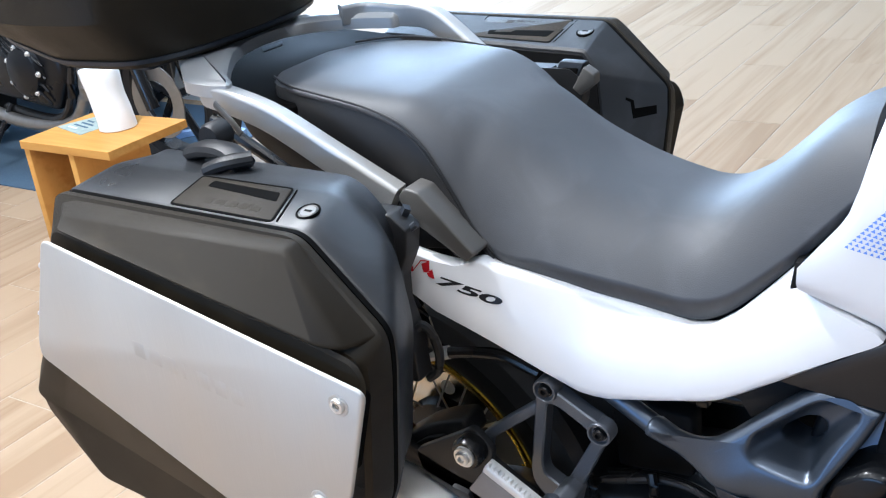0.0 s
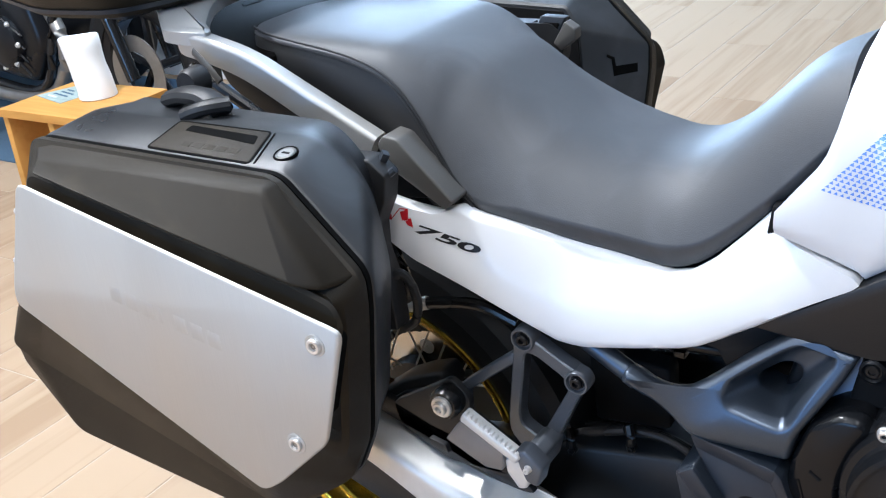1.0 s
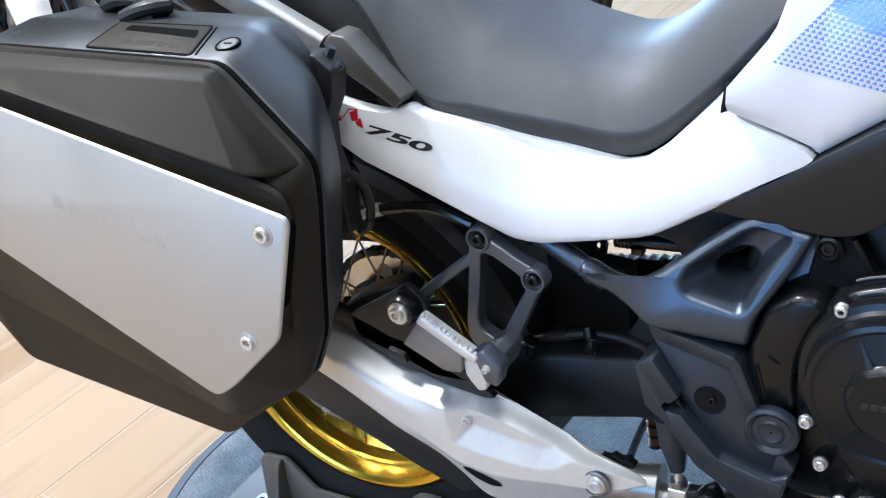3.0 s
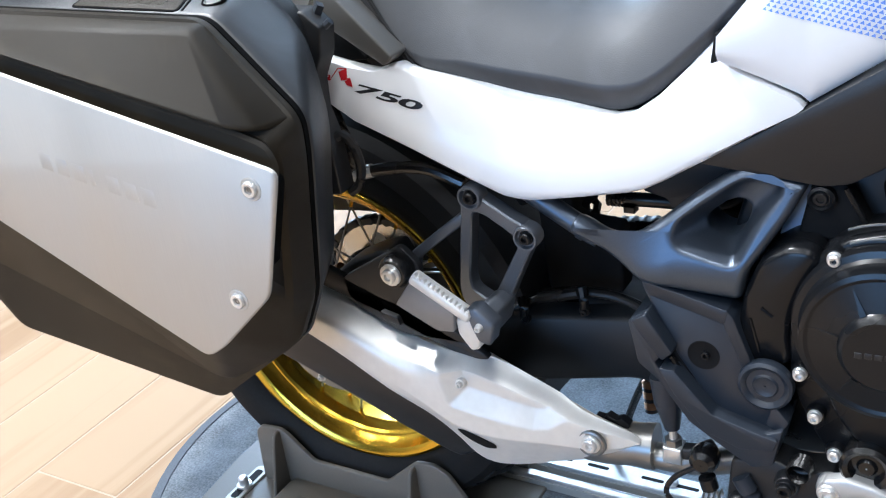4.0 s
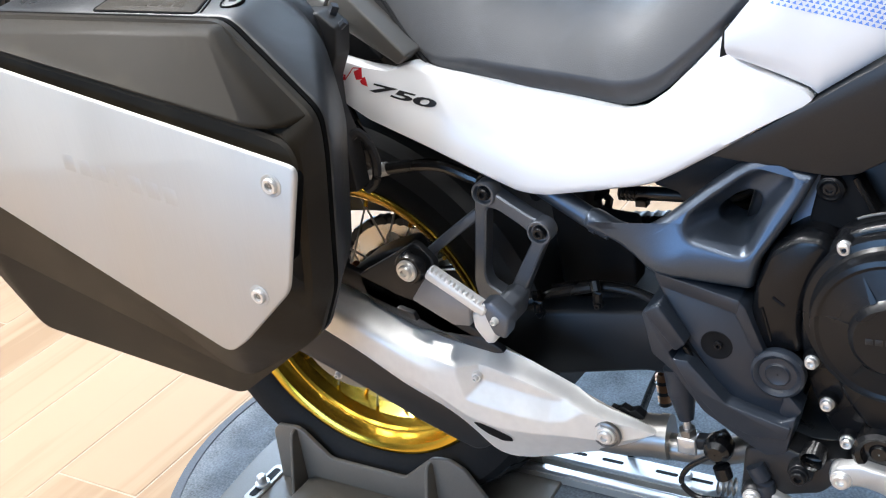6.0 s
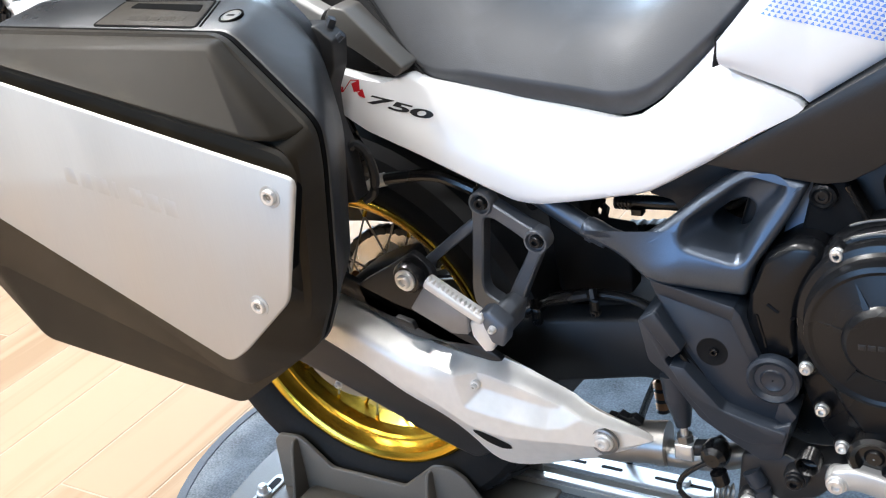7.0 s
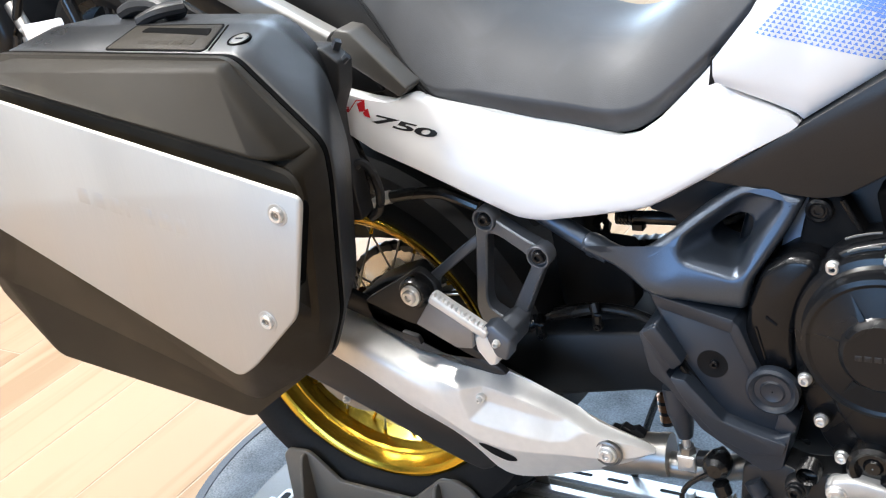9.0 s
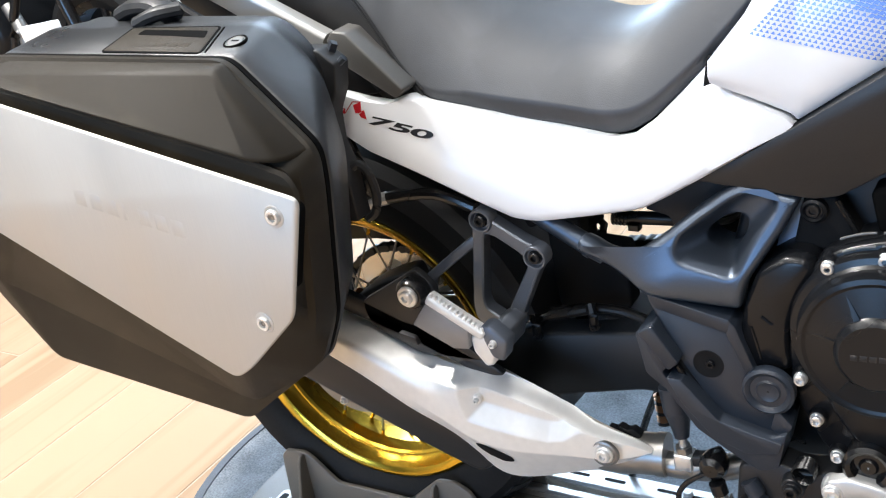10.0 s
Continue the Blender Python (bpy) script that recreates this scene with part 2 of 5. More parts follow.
def block(x0, x1, y0, y1, z0, z1, bevel=0.002, bm=None):
    return plate([(x0, z0), (x1, z0), (x1, z1), (x0, z1)], y1, y0, bevel, bm)


def bolt(parent, x, y, z, r=0.008, name="bolt", mat=None, collar=1.45, lean=0.0):
    """A flanged socket bolt that faces the right-hand side of the bike."""
    bm = bmesh.new()
    turned([(0.0001, 0.004), (r * collar, 0.004), (r * collar, -0.001), (r * collar * 0.92, -0.002), (r, -0.002), (r, -0.006), (r * 0.82, -0.0075), (r * 0.5, -0.0075), (r * 0.45, -0.003), (0.0001, -0.003)], (x, y, z), seg=18, bm=bm)
    return part(name, bm, mat or CHROME, parent, sharp=30)


# ---- room ----
floor = thing("floor", "pale oak plank floor of a showroom", "floor", kind="structure")
base = bmesh.new()
block(-6, 5, -7.5, 8, -0.2, -0.0012, 0.001, base)
part("floor_base", base, JOINT, floor)


def wall(name, x0, x1, y0, y1, z0, z1, mat=WALLP, label="plain white painted showroom wall"):
    return tagged(part(name, block(x0, x1, y0, y1, z0, z1), mat), label, "wall", kind="structure")


wall("wall_north", -6.2, 5.2, 8.0, 8.2, -0.2, 4.2)
wall("wall_south", -6.2, 5.2, -7.7, -7.5, -0.2, 4.2, DARKWALL, "dark grey painted showroom wall")
wall("wall_west", -6.2, -6.0, -7.5, 8.0, -0.2, 4.2)
wall("wall_east", 5.0, 5.2, -7.5, 8.0, -0.2, 4.2, DARKWALL, "dark grey painted showroom wall")
tagged(part("ceiling", block(-6.2, 5.2, -7.7, 8.2, 4.0, 4.2), WALLP), "plain white ceiling", "ceiling", kind="structure")


# ---- carpet and stand ----
def stadium(x0, x1, yc, r, n=40):
    pts = [(x0 - r * math.sin(math.pi * k / n), yc + r * math.cos(math.pi * k / n)) for k in range(n + 1)]
    return pts + [(x1 + r * math.sin(math.pi * k / n), yc - r * math.cos(math.pi * k / n)) for k in range(n + 1)]


def flat(poly, z0, z1, bevel=0.001, bm=None):
    """An outline in x and y as a slab from z0 to z1."""
    small = inset(poly, bevel)
    return loft([[(x, y, z0) for x, y in poly], [(x, y, z1 - bevel) for x, y in poly], [(x, y, z1) for x, y in small]], bm=bm)


def star(poly, centre, n=72, start=0.0):
    """n points of an outline, as seen from a centre inside it."""
    cx, cz = centre
    out = []
    for k in range(n):
        a = start + 2 * math.pi * k / n
        dx, dz = math.cos(a), math.sin(a)
        best = None
        for i in range(len(poly)):
            (x0, z0), (x1, z1) = poly[i - 1], poly[i]
            ex, ez = x1 - x0, z1 - z0
            den = dx * ez - dz * ex
            if abs(den) < 1e-12:
                continue
            t = ((x0 - cx) * ez - (z0 - cz) * ex) / den
            s = ((x0 - cx) * dz - (z0 - cz) * dx) / den
            if t > 0 and -1e-9 <= s <= 1 + 1e-9 and (best is None or t > best):
                best = t
        out.append((cx + dx * best, cz + dz * best))
    return out


def slotted(poly, hole, y0, y1, bevel=0.002, n=72):
    """A plate in x and z with a hole through it."""
    c = (sum(p[0] for p in hole) / len(hole), sum(p[1] for p in hole) / len(hole))
    s = 1 if y1 > y0 else -1
    o, o2 = star(poly, c, n), star(inset(poly, bevel), c, n)
    h, h2 = star(hole, c, n), star(inset(hole, -bevel), c, n)
    at = lambda pts, y: [(x, y, z) for x, z in pts]
    return loft([at(h, y0), at(o, y0), at(o, y1 - s * bevel), at(o2, y1), at(h2, y1), at(h, y1 - s * bevel), at(h, y0)], caps=False)


def sweep(pts, section, n=6, bm=None, scale=None):
    """A section of (sideways, upwards) drawn along a smooth curve."""
    path = spline(pts, n) if len(pts) > 2 else [Vector(q) for q in pts]
    rings = []
    for i, p in enumerate(path):
        t = (path[min(i + 1, len(path) - 1)] - path[max(i - 1, 0)]).normalized()
        side = t.cross(Vector((0, 0, 1))).normalized()
        top = side.cross(t)
        k = 1 if scale is None else scale[0] + (scale[1] - scale[0]) * i / (len(path) - 1)
        rings.append([p + side * (u * k) + top * (v * k) for u, v in section])
    return loft(rings, bm=bm)


carpet = thing("carpet", "round-ended blue-grey carpet with dark bound edge", "carpet")
part("field", flat(stadium(0.08, 1.9, 0.04, 0.492), 0.001, 0.007), CARPET, carpet)
edge_out, edge_in = stadium(0.08, 1.9, 0.04, 0.51), stadium(0.08, 1.9, 0.04, 0.491)
part("binding", loft([[(x, y, z) for x, y in p] for p, z in ((edge_in, 0.001), (edge_out, 0.001), (edge_out, 0.006), (edge_in, 0.009), (edge_in, 0.001))], caps=False), CARPET_EDGE, carpet)

stand = thing("wheel_stand", "grey-brown plastic wheel chock on the carpet under the rear wheel", "wheel stand")
cradle = rounded([(-0.205, 0.012), (-0.2, 0.112), (-0.188, 0.126), (-0.146, 0.13), (-0.132, 0.122), (-0.086, 0.08), (0.058, 0.08), (0.118, 0.134), (0.15, 0.138), (0.175, 0.126), (0.215, 0.07), (0.225, 0.012)], 0.007)
part("near_cradle", plate(cradle, -0.08, -0.087, 0.0025), CHOCK, stand)
part("far_cradle", plate(cradle, 0.08, 0.087, 0.0025), CHOCK, stand)
for x in (-0.153, 0.112):
    gus = bmesh.new()
    prof = rounded([(-0.084, 0.012), (-0.084, 0.127), (-0.098, 0.127), (-0.104, 0.115), (-0.13, 0.012)], 0.006)
    loft([[(x + dx, y, z) for y, z in inset(prof, d)] for dx, d in ((0.0, 0.0015), (0.0015, 0.0), (0.0045, 0.0), (0.006, 0.0015))], bm=gus)
    part("gusset", gus, CHOCK, stand)
part("base_plate", flat(rounded([(-0.275, -0.2), (-0.215, -0.215), (0.26, -0.215), (0.26, 0.2), (-0.275, 0.2), (-0.29, -0.05)], 0.03), 0.0075, 0.013, 0.002), CHOCK, stand)
tray = rounded([(-0.135, -0.212), (0.24, -0.212), (0.24, -0.088), (-0.135, -0.088)], 0.012)
part("tray", loft([[(x, y, 0.012) for x, y in inset(tray, -0.02)], [(x, y, 0.03) for x, y in inset(tray, -0.004)], [(x, y, 0.034) for x, y in inset(tray, 0.002)]]), CHOCK, stand)
part("tray_rib", flat(rounded([(-0.115, -0.2), (-0.03, -0.195), (-0.035, -0.125), (-0.1, -0.125)], 0.008), 0.033, 0.038, 0.003), CHOCK, stand)
part("tray_rib", flat(rounded([(0.0, -0.2), (0.2, -0.2), (0.2, -0.125), (-0.01, -0.125)], 0.008), 0.033, 0.038, 0.003), CHOCK, stand)
part("slot_plate", flat(rounded([(-0.235, -0.165), (-0.207, -0.165), (-0.207, -0.065), (-0.235, -0.065)], 0.013), 0.0125, 0.0165, 0.0015), ALU, stand)
# slot drawn as a thin near-black slab, shade in its colour
part("slot", flat(rounded([(-0.228, -0.155), (-0.214, -0.155), (-0.214, -0.077), (-0.228, -0.077)], 0.007), 0.0165, 0.0172, 0.0003), DARK, stand)
part("bolt", turned([(0.001, 0.0), (0.013, 0.0), (0.013, 0.004), (0.0085, 0.005), (0.0085, 0.016), (0.006, 0.019), (0.001, 0.019)], (-0.221, -0.122, 0.017), axis="z", seg=18), CHROME, stand)

for y0, y1, z, x1 in ((0.103, 0.145, 0.03, 0.507), (0.068, 0.084, 0.028, 0.52)):
    rail = thing("slotted_rail", "bright slotted aluminium rail of the wheel stand", "rail", group="rails under the motorcycle")
    yc, hw = (y0 + y1) / 2, (y1 - y0) / 2
    part("bar", flat(rounded([(0.16, y0), (x1 - 0.012, y0), (x1, y0 + 0.012), (x1, y1 - 0.006), (x1 - 0.006, y1), (0.16, y1)], 0.003), 0.012, z, 0.0015), CHROME, rail)
    part("flange", flat([(0.16, y0 - 0.003), (x1 - 0.02, y0 - 0.003), (x1 - 0.02, y0), (0.16, y0)], 0.008, z - 0.006, 0.0005), ALU, rail)
    if hw > 0.015:
        for sx in (0.245, 0.309, 0.401, 0.458):
            # slots lie on the bar as dark slabs in place of shaded openings
            part("slot", flat(rounded([(sx, yc - 0.0035), (sx + 0.037, yc - 0.0035), (sx + 0.037, yc + 0.0035), (sx, yc + 0.0035)], 0.0034), z, z + 0.0007, 0.0002), DARK, rail)
        part("rail_bolt", turned([(0.001, 0.0), (0.009, 0.0), (0.009, 0.004), (0.006, 0.007), (0.001, 0.007)], (0.452, yc + 0.002, z), axis="z", seg=16), CHROME, rail)

# ---- motorcycle ----
bike = thing("motorcycle", "white adventure motorcycle with gold spoked wheel and grey seat", "motorcycle")
AX = 0.34


def lerp(tab, x):
    """A value from a short table of (x, value)."""
    if x <= tab[0][0]:
        return tab[0][1]
    for (a, p), (b, q) in zip(tab, tab[1:]):
        if x <= b:
            return p + (q - p) * (x - a) / (b - a)
    return tab[-1][1]


def smooth_tab(tab, step=0.012, times=4):
    """The same table, rounded at its knees."""
    n = int((tab[-1][0] - tab[0][0]) / step) + 1
    xs = [tab[0][0] + (tab[-1][0] - tab[0][0]) * i / n for i in range(n + 1)]
    ys = [lerp(tab, x) for x in xs]
    for _ in range(times):
        ys = [ys[0]] + [(a + 2 * b + c) / 4 for a, b, c in zip(ys, ys[1:], ys[2:])] + [ys[-1]]
    return list(zip(xs, ys))


def ease(a, b, x):
    s = min(1, max(0, (x - a) / (b - a)))
    return s * s * (3 - 2 * s)


# rear wheel
wheel = new("rear_wheel")
wheel.parent = bike
wheel["label"] = "gold wire-spoked rear wheel with black tyre"
tyre = [(0.236, -0.045), (0.2435, -0.0565), (0.246, -0.06), (0.262, -0.07), (0.285, -0.0745), (0.305, -0.071), (0.318, -0.058), (0.327, -0.038), (0.3325, -0.015), (0.3335, 0.0)]
tyre = tyre + [(r, -h) for r, h in tyre[-2::-1]]
part("tyre", turned(tyre, (0, 0, AX), seg=96), RUBBER, wheel)
for k in range(40):
    for s in (-1, 1):
        a0 = 2 * math.pi * (k + 0.25 * s) / 40
        at = lambda a, r, y: (r * math.cos(a), y, AX + r * math.sin(a))
        bm = bmesh.new()
        loft([[at(a0, r, s * y0), at(a0 + 0.09, r, s * y0), at(a0 + 0.12, r - d, s * y1), at(a0 + 0.03, r - d, s * y1)] for r, y0, y1, d in ((0.322, 0.01, 0.058, 0.016), (0.339, 0.01, 0.06, 0.02))], bm=bm)
        part("tread_block", bm, RUBBER, wheel)
rimo = [(0.229, -0.056), (0.2255, -0.0535), (0.222, -0.047), (0.2165, -0.0375), (0.214, -0.035), (0.211, -0.0345), (0.207, -0.031), (0.2, -0.014)]
ring_in = rimo + [(r, -h) for r, h in rimo[::-1]]
rimp = [(0.2425, -0.049), (0.232, -0.046), (0.226, -0.046), (0.222, -0.04), (0.211, -0.026), (0.206, -0.012)]
part("rim", turned([(0.2425, -0.055), (0.2395, -0.0582), (0.236, -0.0585)] + ring_in + [(0.236, 0.0585), (0.2425, 0.055)] + [(r, -h) for r, h in rimp] + rimp[::-1] + [(0.2425, -0.055)], (0, 0, AX), seg=128), GOLD, wheel, "gold anodised rim", sharp=22)
part("hub", turned([(0.012, -0.075), (0.03, -0.075), (0.034, -0.06), (0.052, -0.05), (0.055, -0.042), (0.032, -0.034), (0.028, 0.0), (0.032, 0.034), (0.07, 0.04), (0.075, 0.06), (0.03, 0.075), (0.012, 0.075)], (0, 0, AX), caps=True), ENGINE, wheel)
for k in range(32):
    a = 2 * math.pi * (k + 0.25) / 32
    side = -1 if k % 2 else 1
    turn = 0.55 if (k // 2) % 2 else -0.55
    hub_p = (0.052 * math.cos(a + turn), side * 0.045, AX + 0.052 * math.sin(a + turn))
    rim_p = (0.202 * math.cos(a), side * 0.012, AX + 0.202 * math.sin(a))
    part("spoke", tube([hub_p, rim_p], 0.0017, 6), PIPE, wheel)
    d = (Vector(hub_p) - Vector(rim_p)).normalized()
    part("nipple", tube([rim_p, Vector(rim_p) + d * 0.016], 0.0032, 6), GOLD, wheel)
part("brake_disc", turned([(0.072, -0.083), (0.096, -0.083), (0.096, -0.088), (0.072, -0.088), (0.072, -0.083)], (0, 0, AX), seg=48), PIPE, wheel, "steel brake disc")
for k in range(6):
    a = 2 * math.pi * (k + 0.15) / 6
    bolt(wheel, 0.086 * math.cos(a), -0.087, AX + 0.086 * math.sin(a), 0.005)
teeth = []
for k in range(45):
    for r, da in ((0.108, 0.0), (0.114, 0.3), (0.114, 0.55), (0.108, 0.85)):
        a = 2 * math.pi * (k + da) / 45
        teeth.append((r * math.cos(a), AX + r * math.sin(a)))
part("sprocket", slotted(teeth, [(0.048 * math.cos(2 * math.pi * k / 24), AX + 0.048 * math.sin(2 * math.pi * k / 24)) for k in range(24)], 0.09, 0.083, 0.0008, 180), DISC, wheel, "tan steel sprocket")

# holes drawn as discs: white where bright floor shows through, black for shade
for k in range(5):
    a = 2 * math.pi * (k + 0.32) / 5
    part("sprocket_window_disc", turned([(0.001, 0.0825), (0.013, 0.0825), (0.0138, 0.0832), (0.0138, 0.0898), (0.013, 0.0905), (0.001, 0.0905)], (0.078 * math.cos(a), 0, AX + 0.078 * math.sin(a)), seg=20), PAPER if k == 1 else HOSE, wheel)
caliper = part("brake_caliper", plate(rounded([(0.06, 0.452), (0.052, 0.469), (0.1, 0.506), (0.134, 0.523), (0.172, 0.536), (0.182, 0.51), (0.155, 0.47), (0.12, 0.445)], 0.008), -0.092, -0.135, 0.008), BLACK, bike, "black rear brake caliper")
part("caliper_bridge", plate(rounded([(0.08, 0.47), (0.11, 0.494), (0.14, 0.506), (0.15, 0.488), (0.115, 0.465)], 0.005), -0.13, -0.142, 0.004), ENGINE, caliper)
part("banjo_fitting", tube([(0.04, -0.105, 0.462), (0.05, -0.108, 0.47), (0.064, -0.11, 0.479)], 0.0075, 12, 4), COPPER, caliper, "orange metal hose fitting")
part("bleed_screw", tube([(0.032, -0.105, 0.452), (0.041, -0.105, 0.461)], 0.0055, 8), HOSE, caliper)

# drive chain
chain = new("chain")
chain.parent = bike
link = finish(plate([(0.0079 * s + 0.0068 * math.cos(a + (0 if s > 0 else math.pi)), 0.0068 * math.sin(a + (0 if s > 0 else math.pi))) for s in (1, -1) for a in (math.radians(-125 + 25 * k) for k in range(11))], 0.0095, -0.0095, 0.001), "chain_link", BLACK)
a_run, b_run = Vector((0.02, 0.087, AX + 0.112)), Vector((0.62, 0.087, 0.53))
for u, v in ((a_run, b_run), (Vector((0.0, 0.087, AX - 0.112)), Vector((0.62, 0.087, 0.43)))):
    n = int((v - u).length / 0.0159)
    for k in range(n):
        ob = new("chain_link", link)
        ob.parent = chain
        p = u + (v - u) * k / n
        p.z -= 0.003 * math.sin(math.pi * k / n)
        ob.location = p
        ob.rotation_euler = (0, -math.atan2(v.z - u.z, v.x - u.x), 0)
        ob.scale = (1, 1.0 if k % 2 else 0.7, 1)
for k in range(22):
    a = math.pi / 2 + math.pi * (k + 0.5) / 22
    ob = new("chain_link", link)
    ob.parent = chain
    ob.location = (0.112 * math.cos(a), 0.087, AX + 0.112 * math.sin(a))
    ob.rotation_euler = (0, math.pi / 2 - a, 0)
    ob.scale = (1, 1.0 if k % 2 else 0.7, 1)

# added plate that closes the view behind the chain with black
part("chain_gap_filler", plate(rounded([(0.26, 0.39), (0.27, 0.478), (0.36, 0.488), (0.56, 0.497), (0.56, 0.39)], 0.008), 0.104, 0.11, 0.002), BLACK, bike, "black plate added to fill the gap behind the chain")

# seat: crest, lower edge and its half width along x
CREST = smooth_tab([(-0.12, 0.976), (-0.06, 0.981), (0.06, 0.981), (0.14, 0.976), (0.165, 0.969), (0.24, 0.943), (0.32, 0.896), (0.36, 0.876), (0.4, 0.862), (0.45, 0.851), (0.49, 0.855), (0.53, 0.878), (0.565, 0.911), (0.6, 0.948), (0.63, 0.969), (0.662, 0.982)], times=1)
LOW = smooth_tab([(-0.12, 0.971), (-0.07, 0.974), (-0.03, 0.973), (0.02, 0.969), (0.08, 0.962), (0.137, 0.948), (0.167, 0.93), (0.2, 0.888), (0.227, 0.841), (0.25, 0.806), (0.268, 0.79), (0.35, 0.775), (0.43, 0.763), (0.495, 0.748), (0.525, 0.755), (0.56, 0.786), (0.6, 0.828), (0.66, 0.895)], times=3)
LOWY = smooth_tab([(-0.12, 0.06), (-0.1, 0.1), (-0.06, 0.12), (0.0, 0.136), (0.15, 0.148), (0.25, 0.16), (0.4, 0.152), (0.5, 0.14), (0.6, 0.122), (0.66, 0.112)])


def seat_ring(x):
    zc, zl, wl = lerp(CREST, x), lerp(LOW, x), lerp(LOWY, x)
    band = lerp([(0.22, 0.002), (0.32, 0.024), (0.5, 0.028), (0.6, 0.016)], x)
    power = lerp([(-0.12, 9.0), (0.14, 9.0), (0.22, 4.0), (0.3, 3.1), (0.5, 2.9), (0.66, 3.4)], x)
    prof = [(wl * u, zc - (zc - zl - band) * u ** power) for u in [1 - (1 - k / 22) ** 1.5 for k in range(23)]]
    prof += [(wl - 0.0005, zl + 0.75 * band), (wl - 0.003 * ease(0.24, 0.3, x), zl + 0.4 * band), (wl - 0.002 - 0.004 * ease(0.24, 0.3, x), zl + 0.12 * band), (wl - 0.009, zl - 0.001), (wl - 0.05, zl - 0.004)]
    right = [(x, -y, z) for y, z in prof[::-1]]
    return right + [(x, y, z) for y, z in prof[1:]]


part("seat", loft([seat_ring(-0.12 + 0.782 * i / 90) for i in range(91)]), VINYL, bike, "dark grey textured vinyl two-up seat", sharp=60)
for s in (-1, 1):
    rows = []
    for i in range(31):
        x = -0.1 + 0.375 * i / 30
        zl, wl = lerp(LOW, x), lerp(LOWY, x)
        zb = lerp([(-0.12, 0.93), (0.0, 0.9), (0.12, 0.85), (0.2, 0.79), (0.28, 0.78)], x)
        rows.append([(x, s * (wl - 0.002), zl), (x, s * (wl + 0.002), zl - 0.12 * (zl - zb)), (x, s * (wl + 0.003), zl - 0.4 * (zl - zb)), (x, s * (wl - 0.004), zb), (x, s * (wl - 0.04), zb), (x, s * (wl - 0.04), zl)])
    part("seat_skirt", loft(rows), SKIRT, bike, "matt black lower side of the seat")
    for dz in (0.001, 0.008):
        part("piping", tube([(x, s * (lerp(LOWY, x) + 0.0005), lerp(LOW, x) + dz) for x in (-0.1, -0.05, 0.0, 0.04, 0.08, 0.11, 0.135, 0.155, 0.175, 0.195, 0.215, 0.235, 0.262)], 0.0016, 8, 4), SKIRT, bike)


# white rear side covers
def side_y(x):
    return -0.2365 + 0.1345 * x


TOPE = [(0.1, 0.833), (0.164, 0.818), (0.2, 0.806), (0.226, 0.8), (0.252, 0.807), (0.27, 0.797), (0.334, 0.782), (0.402, 0.768), (0.467, 0.755), (0.497, 0.749), (0.52, 0.753), (0.545, 0.77), (0.575, 0.8), (0.603, 0.83), (0.609, 0.812), (0.65, 0.794), (0.685, 0.779), (0.692, 0.774), (0.695, 0.769)]
BOTE = [(0.1, 0.8), (0.162, 0.772), (0.203, 0.742), (0.269, 0.71), (0.333, 0.677), (0.375, 0.657), (0.391, 0.654), (0.41, 0.653), (0.464, 0.66), (0.517, 0.668), (0.535, 0.673), (0.56, 0.686), (0.606, 0.713), (0.65, 0.74), (0.688, 0.762), (0.695, 0.769)]
FOOT = smooth_tab([(0.1, 0.79), (0.25, 0.716), (0.38, 0.66), (0.48, 0.665), (0.58, 0.7), (0.7, 0.765)])
TUCK = smooth_tab([(0.1, 0.014), (0.25, 0.03), (0.5, 0.034), (0.62, 0.024), (0.7, 0.012)])


def cover_y(x, z):
    """Outer face of the side cover: upright below, leaning in towards the seat."""
    return side_y(x) + lerp(TUCK, x) * min(1.4, max(0.0, (z - lerp(FOOT, x)) / 0.1)) ** 1.6


for m in (1, -1):
    rows = []
    for i in range(121):
        x = 0.1 + 0.5948 * i / 120
        zt, zb = lerp(TOPE, x), lerp(BOTE, x)
        h = zt - zb
        y0 = cover_y(x, zt)
        row = [(x, y0 + 0.022, zt - 0.003), (x, y0 + 0.006, zt)]
        row += [(x, cover_y(x, zt - h * s), zt - h * s) for s in (0.03, 0.07, 0.14, 0.24, 0.36, 0.5, 0.64, 0.78, 0.9, 0.96)]
        row += [(x, side_y(x) + 0.004, zb), (x, side_y(x) + 0.03, zb + 0.004)]
        rows.append([(a, b * m, c) for a, b, c in row])
    cover = part("side_cover", loft(rows, caps=False, closed=False), WHITE, bike, "glossy white rear side cover", sharp=50)
    if m == 1:
        near_cover = cover


def print_on(name, bm, mat, parent, surface, label="", lift=0.0008):
    """Lays a flat print, drawn in x and z, onto a painted surface."""
    for v in bm.verts:
        v.co.y = surface(v.co.x, v.co.z) - lift
    return part(name, bm, mat, parent, label)


def glyph_mesh(text, size, wide, shear):
    cu = bpy.data.curves.new("glyphs", "FONT")
    cu.body, cu.size, cu.shear, cu.resolution_u, cu.offset = text, size, shear, 3, size * 0.03
    ob = new("glyphs", cu)
    bpy.context.view_layer.update()
    me = bpy.data.meshes.new_from_object(ob.evaluated_get(bpy.context.evaluated_depsgraph_get()))
    bpy.data.objects.remove(ob)
    bm = bmesh.new()
    bm.from_mesh(me)
    bpy.data.meshes.remove(me)
    bmesh.ops.scale(bm, vec=(wide, 1, 1), verts=bm.verts)
    return bm


